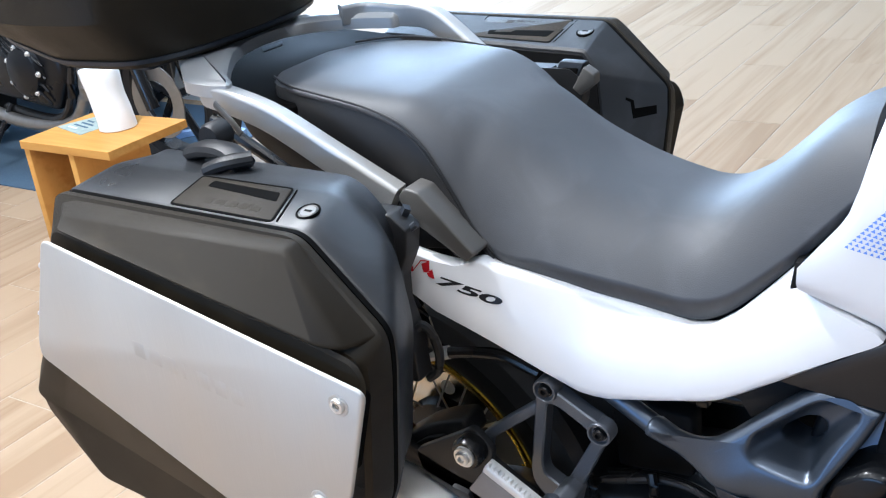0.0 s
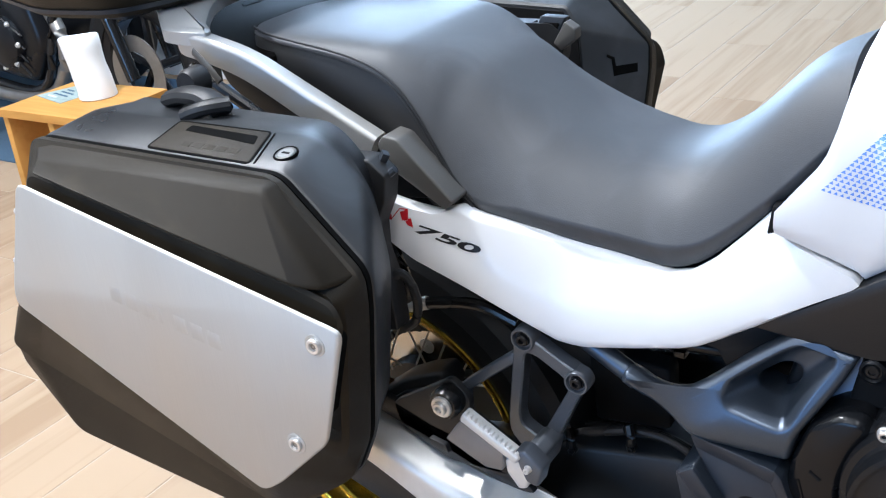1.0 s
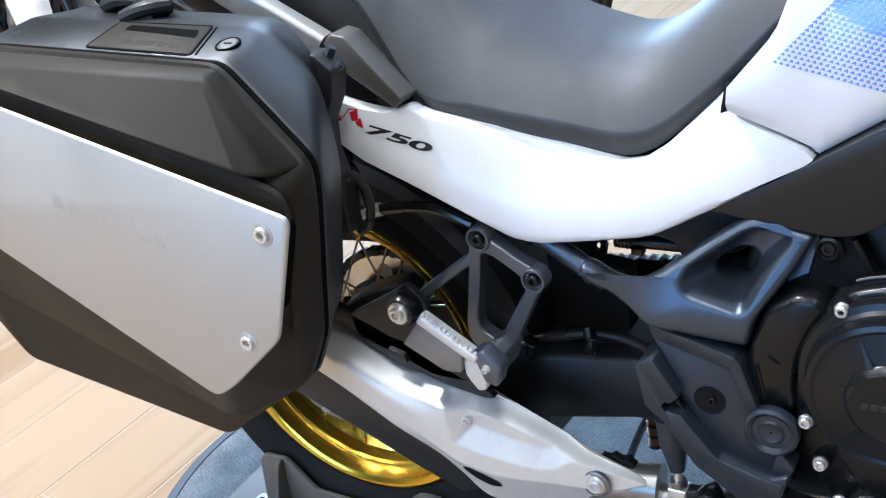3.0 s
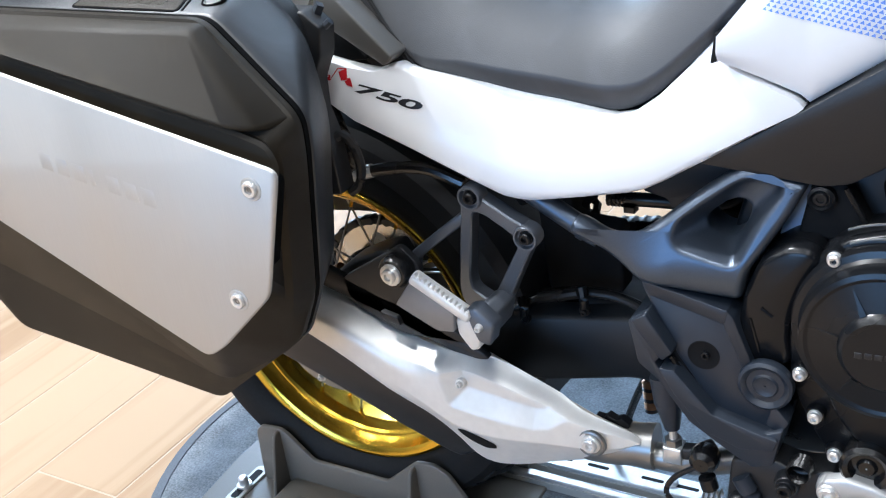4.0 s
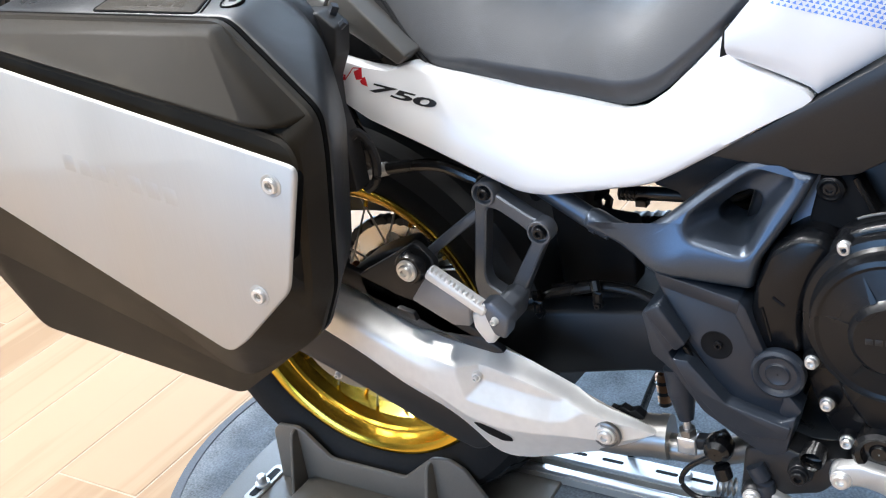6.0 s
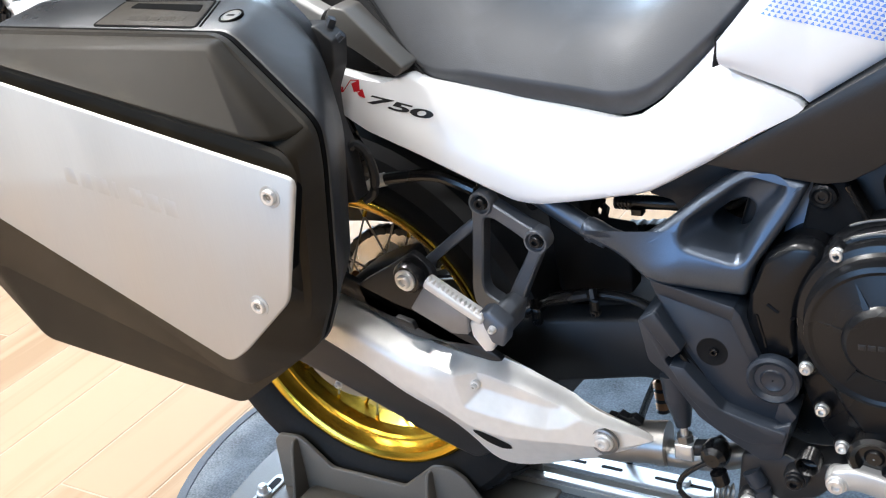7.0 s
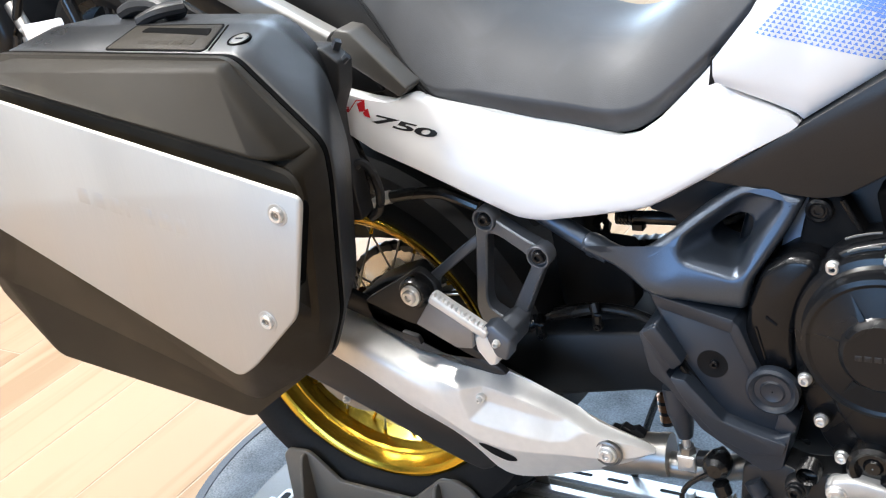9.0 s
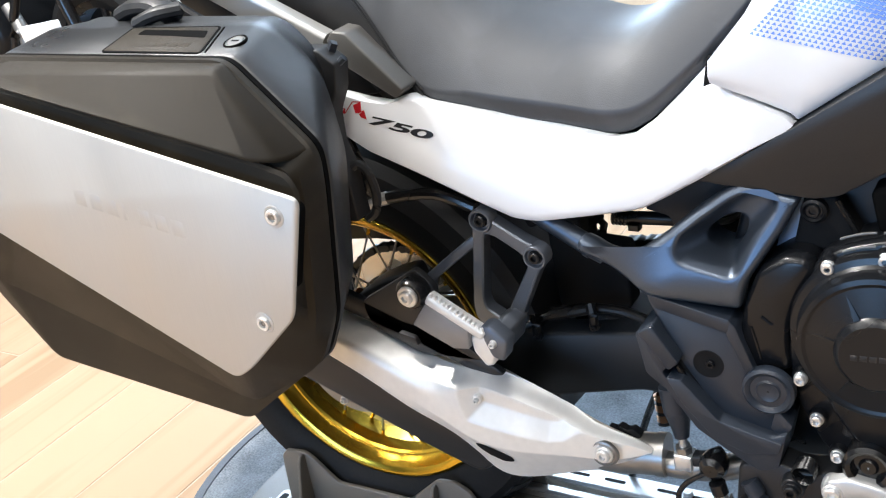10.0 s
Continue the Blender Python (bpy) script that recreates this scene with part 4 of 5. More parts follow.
part("wiring_plug", tube([(0.472, -0.06, 0.609), (0.5, -0.06, 0.611), (0.54, -0.055, 0.61)], 0.0088, 12), HOSE, bike)
for k in range(5):
    part("plug_rib", tube([(0.4505 + 0.0048 * k, -0.06, 0.609), (0.4528 + 0.0048 * k, -0.06, 0.609)], 0.0104, 12), HOSE, bike)
part("plug_tab", block(0.474, 0.488, -0.074, -0.06, 0.597, 0.606, 0.001), HOSE, bike)
for k in range(3):
    part("wire", tube([(0.54, -0.05, 0.61 + 0.006 * k), (0.58, -0.06, 0.625 + 0.004 * k), (0.62, -0.07, 0.68)], 0.0032, 8, 5), HOSE, bike)

# silencer: steel shield over a black body
MT = smooth_tab([(-0.12, 0.557), (0.078, 0.504), (0.117, 0.494), (0.151, 0.483), (0.192, 0.466), (0.238, 0.447), (0.28, 0.444), (0.32, 0.446), (0.36, 0.43), (0.396, 0.411), (0.433, 0.389), (0.45, 0.379), (0.464, 0.371), (0.495, 0.358), (0.516, 0.348), (0.522, 0.342)], times=1)
MB = smooth_tab([(-0.12, 0.532), (0.051, 0.457), (0.1, 0.433), (0.145, 0.408), (0.185, 0.382), (0.23, 0.356), (0.262, 0.332), (0.284, 0.308), (0.315, 0.281), (0.348, 0.281), (0.4, 0.292), (0.429, 0.299), (0.468, 0.303), (0.484, 0.309), (0.505, 0.322), (0.518, 0.334), (0.522, 0.34)], times=2)
MY = smooth_tab([(-0.12, -0.243), (0.2, -0.238), (0.3, -0.238), (0.37, -0.228), (0.47, -0.194), (0.522, -0.176)])
REC = [(0.288, 0.452), (0.287, 0.42), (0.296, 0.385), (0.348, 0.373), (0.4, 0.36), (0.42, 0.361), (0.438, 0.372), (0.462, 0.382), (0.44, 0.425), (0.37, 0.45), (0.33, 0.46)]


def depth_in(poly, x, z):
    """How far a point lies inside an outline, 0 outside it."""
    inside, best = False, 1.0
    for (ax, az), (bx, bz) in zip(poly, poly[1:] + poly[:1]):
        if (az > z) != (bz > z) and x < ax + (bx - ax) * (z - az) / (bz - az):
            inside = not inside
        t = min(1, max(0, ((x - ax) * (bx - ax) + (z - az) * (bz - az)) / ((bx - ax) ** 2 + (bz - az) ** 2)))
        best = min(best, math.hypot(x - ax - t * (bx - ax), z - az - t * (bz - az)))
    return best if inside else 0.0


def shield_y(x, z, f):
    """Outer surface of the shield: round behind, with flat chamfers and a hollow in front."""
    a = abs(2 * f - 1)
    drum = a ** 4.5 if f < 0.5 else a ** 5.0
    cast = ease(0.12, 0.0, f) * 0.9 + max(0.0, (f - 0.58) / 0.42) * 0.95 if f < 0.12 or f > 0.58 else 0.0
    edge = drum + (cast - drum) * ease(0.2, 0.31, x)
    y = lerp(MY, x) + edge * lerp([(-0.12, 0.052), (0.2, 0.048), (0.3, 0.036), (0.45, 0.022), (0.522, 0.01)], x)
    return y + lerp([(0.28, 0.018), (0.36, 0.016), (0.45, 0.008)], x) * min(1.0, depth_in(REC, x, z) / 0.024)


rows = []
for i in range(260):
    x = -0.12 + 0.6419 * i / 259
    zt, zb = lerp(MT, x), lerp(MB, x)
    row = [(x, lerp(MY, x) + lerp([(0.2, 0.085), (0.523, 0.02)], x), zt - 0.01)]
    for k in range(56):
        f = k / 55
        z = zt + (zb - zt) * f
        row.append((x, shield_y(x, z, f), z))
    row.append((x, lerp(MY, x) + lerp([(0.2, 0.085), (0.523, 0.02)], x), zb + 0.006))
    rows.append(row)
shield = part("silencer_shield", loft(rows, caps=False, closed=False), STEEL, bike, "satin steel silencer heat shield", sharp=30)
part("rolled_edge", tube([(x, lerp(MY, x) + lerp([(-0.12, 0.05), (0.2, 0.046), (0.3, 0.032)], x), lerp(MB, x) + 0.001) for x in (-0.12, -0.05, 0.02, 0.08, 0.13, 0.18, 0.23, 0.262)], 0.0022, 8, 4), STEEL, shield)
# no opening is cut: a near-black patch on the shield paints its shade
slot = rounded([(0.3, 0.348), (0.312, 0.351), (0.33, 0.343), (0.349, 0.329), (0.349, 0.319), (0.334, 0.316), (0.314, 0.326), (0.303, 0.338)], 0.005)
slot_mesh = bmesh.new()
slot_mid = slot_mesh.verts.new((0.325, 0, 0.334))
slot_rim = [slot_mesh.verts.new((x, 0, z)) for x, z in slot]
for a, b in zip(slot_rim, slot_rim[1:] + slot_rim[:1]):
    slot_mesh.faces.new((slot_mid, a, b))
for v in slot_mesh.verts:
    v.co.y = shield_y(v.co.x, v.co.z, (lerp(MT, v.co.x) - v.co.z) / (lerp(MT, v.co.x) - lerp(MB, v.co.x))) - 0.0008
part("shield_slot_shade", slot_mesh, DARK, shield)
part("bolt_recess", turned([(0.019, -0.194), (0.0185, -0.1985), (0.0165, -0.1995), (0.015, -0.197), (0.001, -0.197)], (0.468, 0, 0.343), seg=32), PIPE, shield)
bolt(shield, 0.468, -0.1985, 0.343, 0.0092, "shield_bolt", CHROME, 1.35)
bolt(shield, 0.31, -0.224, 0.413, 0.004, "rivet", STEEL, 1.6)
BODY = rounded([(-0.22, 0.545), (0.05, 0.46), (0.2, 0.405), (0.31, 0.36), (0.315, 0.295), (0.28, 0.268), (0.252, 0.276), (0.195, 0.296), (0.145, 0.317), (0.09, 0.339), (0.03, 0.362), (-0.22, 0.455)], 0.016, 6)
part("silencer_body", plate(BODY, -0.1, -0.198, 0.016), BLACK, bike, "matt black silencer body", sharp=60)
part("link_pipe", tube([(0.42, -0.165, 0.325), (0.47, -0.156, 0.318), (0.5, -0.152, 0.32), (0.526, -0.15, 0.322)], 0.0275, 24, 6), PIPE, bike, "steel exhaust pipe")
part("pipe_clamp", tube([(0.521, -0.15, 0.3215), (0.533, -0.149, 0.322)], 0.0288, 24), PIPE, bike)
part("header_pipe", tube([(0.5, -0.15, 0.311), (0.56, -0.148, 0.309), (0.62, -0.13, 0.312), (0.75, -0.06, 0.33)], 0.0165, 20, 6), PIPE, bike, "steel exhaust pipe")
part("pipe_lug", plate(rounded([(0.452, 0.343), (0.458, 0.355), (0.468, 0.353), (0.474, 0.36), (0.484, 0.355), (0.492, 0.359), (0.503, 0.351), (0.5, 0.343)], 0.002), -0.146, -0.158, 0.001), ENGINE, bike)
GD = rounded([(0.02, 0.56), (0.12, 0.535), (0.2, 0.505), (0.225, 0.5), (0.29, 0.468), (0.335, 0.452), (0.345, 0.443), (0.33, 0.44), (0.29, 0.445), (0.22, 0.472), (0.1, 0.51), (0.02, 0.53)], 0.006)
part("silencer_strap", plate(GD, -0.196, -0.206, 0.003), BLACK, bike, "black plastic guard along the silencer")
part("guard_clip", plate(rounded([(0.197, 0.49), (0.222, 0.485), (0.226, 0.473), (0.2, 0.478)], 0.003), -0.18, -0.214, 0.003), BLACK, bike)
part("silencer_bracket", plate(rounded([(0.14, 0.525), (0.205, 0.565), (0.235, 0.585), (0.262, 0.56), (0.25, 0.505), (0.325, 0.46), (0.22, 0.457), (0.15, 0.49)], 0.01), -0.196, -0.206, 0.003), BLACK, bike)
part("bolt_collar", turned([(0.021, -0.2), (0.0215, -0.222), (0.018, -0.228), (0.001, -0.228)], (0.234, 0, 0.556), seg=28), HOSE, bike)
bolt(bike, 0.234, -0.23, 0.556, 0.0095, "bracket_bolt", CHROME, 1.5)

# pillion peg bracket
B_OUT = rounded([(0.318, 0.645), (0.328, 0.664), (0.343, 0.653), (0.384, 0.629), (0.4, 0.622), (0.413, 0.604), (0.401, 0.586), (0.36, 0.5), (0.354, 0.481), (0.338, 0.472), (0.304, 0.511), (0.302, 0.53), (0.315, 0.62)], 0.006)
B_IN = rounded([(0.332, 0.632), (0.319, 0.542), (0.322, 0.527), (0.345, 0.514), (0.388, 0.594), (0.385, 0.606), (0.374, 0.614), (0.346, 0.631)], 0.005)
peg_b = part("peg_bracket", slotted(B_OUT, B_IN, -0.166, -0.186, 0.002), PEGB, bike, "satin blue-black pillion peg bracket", sharp=40)
for x, z in ((0.332, 0.651), (0.4, 0.608)):
    part("boss", turned([(0.0155, -0.17), (0.0155, -0.1885), (0.0145, -0.1905), (0.0125, -0.1905), (0.0112, -0.1885), (0.0105, -0.184), (0.001, -0.184)], (x, 0, z), seg=32), PEGB, peg_b)
    bolt(peg_b, x, -0.185, z, 0.0075, "socket_bolt", ENGINE, 1.2)


def strip(name, pts, w, y0, y1, mat, parent, label=""):
    """A flat bent bar of width w through points in x and z."""
    left, right = [], []
    for i, (x, z) in enumerate(pts):
        a, b = pts[max(i - 1, 0)], pts[min(i + 1, len(pts) - 1)]
        d = Vector((b[0] - a[0], b[1] - a[1])).normalized()
        left.append((x - d.y * w / 2, z + d.x * w / 2))
        right.append((x + d.y * w / 2, z - d.x * w / 2))
    return part(name, plate(rounded(left + right[::-1], w * 0.25, 3), y0, y1, min(0.003, w * 0.2)), mat, parent, label)


strip("bracket_arm", [(0.318, 0.622), (0.275, 0.588), (0.24, 0.559), (0.235, 0.545), (0.234, 0.52)], 0.013, -0.168, -0.184, PEGB, peg_b)
strip("bracket_arm", [(0.232, 0.555), (0.236, 0.52), (0.3, 0.48)], 0.013, -0.172, -0.18, BLACK, peg_b)
part("clevis_arm", plate(rounded([(0.345, 0.525), (0.362, 0.535), (0.376, 0.525), (0.368, 0.495), (0.35, 0.485), (0.343, 0.5)], 0.004), -0.18, -0.244, 0.003), PEGB, peg_b)
part("clevis", plate(rounded([(0.352, 0.546), (0.366, 0.55), (0.389, 0.531), (0.381, 0.503), (0.366, 0.506), (0.358, 0.525)], 0.004), -0.24, -0.262, 0.003), PEGB, peg_b)
peg = part("footpeg", plate(rounded([(0.286, 0.574), (0.276, 0.562), (0.258, 0.537), (0.312, 0.511), (0.335, 0.513), (0.338, 0.541)], 0.003), -0.246, -0.262, 0.003), PEGGREY, bike, "grey folded pillion footpeg")
tread = [(0.282, 0.572), (0.355, 0.53), (0.362, 0.541), (0.289, 0.584)]
part("tread", plate(rounded(tread, 0.004), -0.25, -0.266, 0.003), STEEL, peg, "bare aluminium toothed tread")
for k in range(13):
    s = (k + 0.6) / 13.4
    x, z = 0.289 + (0.362 - 0.289) * s, 0.584 + (0.541 - 0.584) * s
    part("tooth", plate([(x - 0.0024, z + 0.0002), (x - 0.0008, z + 0.0036), (x + 0.0016, z + 0.0024), (x + 0.0022, z - 0.0025)], -0.258, -0.265, 0.0006), STEEL, peg)
part("peg_root", plate(rounded([(0.335, 0.528), (0.35, 0.536), (0.36, 0.528), (0.368, 0.506), (0.362, 0.491), (0.352, 0.488), (0.337, 0.508)], 0.004), -0.244, -0.2575, 0.004), STEEL, peg, "bare aluminium peg root")
bolt(peg, 0.37, -0.2615, 0.527, 0.0042, "pivot_pin", STEEL, 1.2)

# grab rails, carrier and tail
SEC = rounded([(-0.011, -0.024), (0.011, -0.024), (0.0145, 0.01), (0.0105, 0.016), (-0.0105, 0.016), (-0.0145, 0.01)], 0.0025, 3)
for s in (1, -1):
    rail = part("grab_rail", sweep([(x, y, z + (0.022 if s < 0 else 0)) for x, y, z in ((-0.165, -0.145 * s, 0.986), (-0.14, -0.176 * s, 0.985), (-0.085, -0.186 * s, 0.98), (-0.02, -0.186 * s, 0.961 if s > 0 else 0.974), (0.06, -0.18 * s, 0.917), (0.142, -0.171 * s, 0.869))], SEC, 6, scale=(0.76, 0.95)), RAIL, bike, "silver painted grab rail", sharp=28)
    TP = rounded([(0.155, 0.876), (0.165, 0.889), (0.185, 0.886), (0.256, 0.817), (0.242, 0.805), (0.17, 0.849)], 0.004)
    part("tail_plate", plate(TP, -0.15 * s, -0.19 * s, 0.008), TAILGREY, bike, "dark silver plastic tail plate")
    part("tail_side", plate(rounded([(-0.12, 0.96), (-0.08, 0.955), (0.13, 0.87), (0.2, 0.8), (0.15, 0.795), (0.0, 0.85), (-0.1, 0.92)], 0.01), -0.09 * s, -0.155 * s, 0.01), BLACK, bike, "black tail side")
o_car = rounded([(-0.085, -0.192), (-0.13, -0.196), (-0.166, -0.188), (-0.3, -0.07), (-0.34, -0.02), (-0.34, 0.05), (-0.2, 0.19), (-0.14, 0.204), (-0.08, 0.2), (-0.08, 0.165), (-0.14, 0.155), (-0.205, 0.125), (-0.233, 0.088), (-0.238, 0.043), (-0.229, -0.005), (-0.208, -0.049), (-0.178, -0.089), (-0.127, -0.149), (-0.09, -0.178)], 0.012)
part("carrier", flat(o_car, 0.982, 1.004, 0.006), RAIL, bike, "silver painted rear carrier", sharp=45)
part("tail_cover", flat(rounded([(-0.31, -0.05), (-0.25, -0.08), (-0.15, -0.13), (-0.03, -0.14), (-0.03, 0.15), (-0.12, 0.215), (-0.25, 0.24), (-0.36, 0.24)], 0.02), 0.947, 0.96, 0.004), SEAL, bike, "black tail cover behind the seat")
part("warning_label", flat([(-0.298, 0.101), (-0.29, 0.143), (-0.272, 0.122), (-0.275, 0.081)], 0.9602, 0.9608, 0.0001), CARPET_EDGE, bike)

# pedal, pump and their fittings low on the right
part("foot_bracket", plate(rounded([(0.636, 0.358), (0.66, 0.366), (0.684, 0.37), (0.7, 0.364), (0.72, 0.364), (0.746, 0.371), (0.755, 0.36), (0.746, 0.345), (0.722, 0.316), (0.668, 0.298), (0.63, 0.292)], 0.007), -0.15, -0.187, 0.006), BLACK, bike, "black footrest bracket")
part("bracket_tube", tube([(0.648, -0.19, 0.34), (0.66, -0.192, 0.318), (0.664, -0.192, 0.29)], 0.011, 14, 4), COVER, bike)
pedal_path = [(0.742, 0.358), (0.765, 0.366), (0.79, 0.362), (0.83, 0.347), (0.9, 0.325), (1.0, 0.31)]
strip("brake_pedal", pedal_path, 0.027, -0.19, -0.206, RAIL, bike, "bare aluminium brake pedal")
strip("footrest_arm", [(0.66, 0.305), (0.69, 0.29), (0.72, 0.265)], 0.018, -0.185, -0.2, RAIL, bike, "bare aluminium footrest arm")
for x, z, r in ((0.746, 0.357, 0.0095), (0.701, 0.349, 0.0085), (0.648, 0.303, 0.0085)):
    part("bolt_boss", turned([(0.0145, -0.186), (0.0142, -0.198), (0.012, -0.202), (0.001, -0.202)], (x, 0, z), seg=24), RAIL if x > 0.73 else BLACK, bike)
    bolt(bike, x, -0.205, z, r, "pedal_bolt", ENGINE if 0.69 < x < 0.71 else CHROME, 1.25)
part("pedal_spring", turned([(0.012, -0.205), (0.014, -0.202), (0.012, -0.199), (0.014, -0.196), (0.012, -0.193), (0.014, -0.19), (0.012, -0.187), (0.014, -0.184), (0.012, -0.181), (0.001, -0.181)], (0.714, 0, 0.372), seg=24), HOSE, bike)
part("pedal_ring", turned([(0.027, -0.17), (0.028, -0.196), (0.024, -0.2), (0.019, -0.197), (0.018, -0.19), (0.011, -0.191), (0.008, -0.195), (0.001, -0.195)], (0.782, 0, 0.392), seg=32), HOSE, bike)
part("brake_pump", tube([(0.545, -0.15, 0.43), (0.551, -0.153, 0.395)], 0.0165, 16), COVER, bike, "dark grey rear brake pump")
part("pump_boot", tube([(0.551, -0.153, 0.396), (0.554, -0.154, 0.378), (0.556, -0.155, 0.36)], 0.015, 16, 3, radii=(0.0165, 0.0095)), COVER, bike)
part("push_rod", tube([(0.556, -0.155, 0.362), (0.557, -0.155, 0.343)], 0.0052, 10), CHROME, bike)
part("rod_nut", tube([(0.557, -0.155, 0.346), (0.5575, -0.155, 0.336)], 0.0105, 6), PIPE, bike)
part("pump_fork", block(0.5465, 0.5695, -0.166, -0.144, 0.314, 0.337, 0.002), CHROME, bike)
strip("fork_link", [(0.567, 0.328), (0.588, 0.332), (0.606, 0.345)], 0.017, -0.148, -0.162, BLACK, bike)
part("pump_knob", turned([(0.001, -0.186), (0.009, -0.186), (0.0155, -0.181), (0.018, -0.172), (0.0165, -0.16), (0.001, -0.155)], (0.6, 0, 0.338), seg=28), HOSE, bike, "round black rubber knob")
part("switch_boot", tube([(0.604, -0.175, 0.315), (0.608, -0.175, 0.3)], 0.0105, 12), HOSE, bike)
for k in range(4):
    part("spring_coil", turned([(0.0085, -0.0015), (0.0118, 0.0), (0.0085, 0.0015), (0.0085, -0.0015)], (0.602 + 0.0062 * k, -0.178, 0.288 + 0.001 * k), axis="x", seg=18), PIPE, bike)
part("switch_wire", tube([(0.606, -0.178, 0.335), (0.592, -0.182, 0.331), (0.566, -0.184, 0.309), (0.557, -0.184, 0.285), (0.575, -0.184, 0.268), (0.606, -0.18, 0.268), (0.64, -0.175, 0.27)], 0.0036, 10, 6), HOSE, bike)
part("side_stand", tube([(0.49, 0.08, 0.37), (0.432, 0.1, 0.255), (0.386, 0.13, 0.15), (0.345, 0.15, 0.02)], 0.006, 12, 4), HOSE, bike)
for k in range(9):
    part("stand_spring", turned([(0.006, -0.003), (0.0105, 0.0), (0.006, 0.003), (0.006, -0.003)], (0.438 - 0.0004 * k, 0.085, 0.195 + 0.0062 * k), axis="z", seg=16), COPPER if k % 3 else HOSE, bike)
part("centre_pipe", tube([(0.75, -0.06, 0.33), (0.9, 0.0, 0.3), (1.05, 0.0, 0.3)], 0.03, 16, 5), STEEL, bike)

# rear hugger bar, mounting frame of the pannier
part("pannier_stay", tube([(0.15, -0.185, 0.655), (0.2, -0.175, 0.668), (0.26, -0.165, 0.672), (0.31, -0.16, 0.655)], 0.0075, 10, 5), HOSE, bike, "black tubular pannier stay")
part("stay_sleeve", tube([(0.163, -0.183, 0.66), (0.193, -0.176, 0.667)], 0.0088, 10), RAIL, bike)
part("pannier_frame", tube([(-0.13, -0.185, 0.95), (0.0, -0.184, 0.88), (0.12, -0.184, 0.8), (0.17, -0.184, 0.7), (0.16, -0.18, 0.655)], 0.008, 10, 6), HOSE, bike, "black pannier carrier tube")
part("pannier_frame", tube([(-0.13, 0.2, 0.95), (0.0, 0.215, 0.88), (0.12, 0.215, 0.8), (0.17, 0.2, 0.7), (0.16, 0.19, 0.655)], 0.008, 10, 6), HOSE, bike, "black pannier carrier tube")

# ---- cases ----
def pannier(s, label, seam=-0.3815, stretch=1.0, dip=0.0):
    """A side case with its outer face towards y = -s."""
    deep = lambda y: seam + (y + 0.3815) * (stretch if y > -0.3815 else 1.0)
    box = thing("pannier", label, "pannier", group="panniers of the motorcycle")
    O = [(-0.195, 0.922), (0.178, 0.917), (0.274, 0.822), (0.273, 0.782), (0.25, 0.62), (0.222, 0.56), (0.08, 0.45), (-0.262, 0.487), (-0.348, 0.585), (-0.318, 0.665)]
    M = [(-0.178, 0.9), (0.19, 0.834), (0.266, 0.814), (0.268, 0.78), (0.246, 0.625), (0.21, 0.556), (0.1, 0.488), (-0.285, 0.612), (-0.315, 0.63), (-0.285, 0.69)]
    F = [(-0.165, 0.9), (0.205, 0.826), (0.266, 0.81), (0.276, 0.784), (0.24, 0.645), (0.176, 0.578), (0.136, 0.558), (-0.205, 0.711), (-0.225, 0.722), (-0.222, 0.75)]
    I = [(-0.185, 0.932), (0.172, 0.931), (0.236, 0.875), (0.247, 0.79), (0.222, 0.63), (0.18, 0.55), (0.07, 0.47), (-0.24, 0.505), (-0.32, 0.59), (-0.29, 0.67)]
    if s < 0:
        I[1:4] = [(0.176, 0.918), (0.2, 0.872), (0.203, 0.79)]
    J = [(-0.17, 0.93), (0.15, 0.925), (0.192, 0.88), (0.197, 0.79), (0.165, 0.64), (0.13, 0.57), (0.06, 0.5), (-0.2, 0.52), (-0.27, 0.6), (-0.25, 0.68)]
    rd = lambda p, r=0.016: rounded(p, r, 5)
    ring = lambda p, y: [(x, deep(y) * s, z - dip * max(0, 0.374 + y) * ease(0.8, 0.92, z)) for x, z in p]
    # the face is set back in a band above the metal panel
    under = lambda p, y: [(x, deep(y + 0.022 * ease(0.7, 0.64, z + 0.33 * x) * ease(-0.3, -0.22, x)) * s, z - 0.008 * ease(0.7, 0.64, z + 0.33 * x) * ease(-0.3, -0.22, x)) for x, z in p]
    face = lambda p, d: [(x, deep(-0.4475 + d + 0.011 * ease(0.81, 0.845, z + 0.2 * x)) * s, z) for x, z in p]
    part("outer_shell", loft([ring(inset(rd(O), 0.004), -0.384), ring(rd(O), -0.388), ring(rd(O), -0.396), under(rd(M, 0.02), -0.42), under(inset(rd(M, 0.02), 0.006), -0.4265), face(rd(F, 0.02), 0.0035), face(inset(rd(F, 0.02), 0.004), 0.0)]), SHELL, box, "dark grey grained plastic outer shell", sharp=22)
    up = bmesh.new()
    pts = [(-0.195, -0.39, 0.9195), (0.178, -0.39, 0.9145), (0.274, -0.39, 0.822), (0.252, -0.39, 0.806), (-0.18, -0.39, 0.885), (-0.165, -0.419, 0.908), (0.182, -0.418, 0.9125), (0.256, -0.436, 0.822), (0.231, -0.4485, 0.826), (-0.14, -0.4485, 0.904)]
    v = [up.verts.new((x, deep(y) * s, z)) for x, y, z in pts]
    for face in ((0, 1, 6, 5), (1, 2, 7, 6), (6, 7, 8), (5, 6, 8, 9), (9, 8, 3, 4), (8, 7, 3), (7, 2, 3), (0, 5, 9, 4), (4, 3, 2, 1, 0)):
        up.faces.new([v[k] for k in face])
    bmesh.ops.recalc_face_normals(up, faces=up.faces)
    bmesh.ops.bevel(up, geom=[e for e in up.edges if e.calc_face_angle() > 0.05], offset=0.006, segments=3, profile=0.5, affect="EDGES")
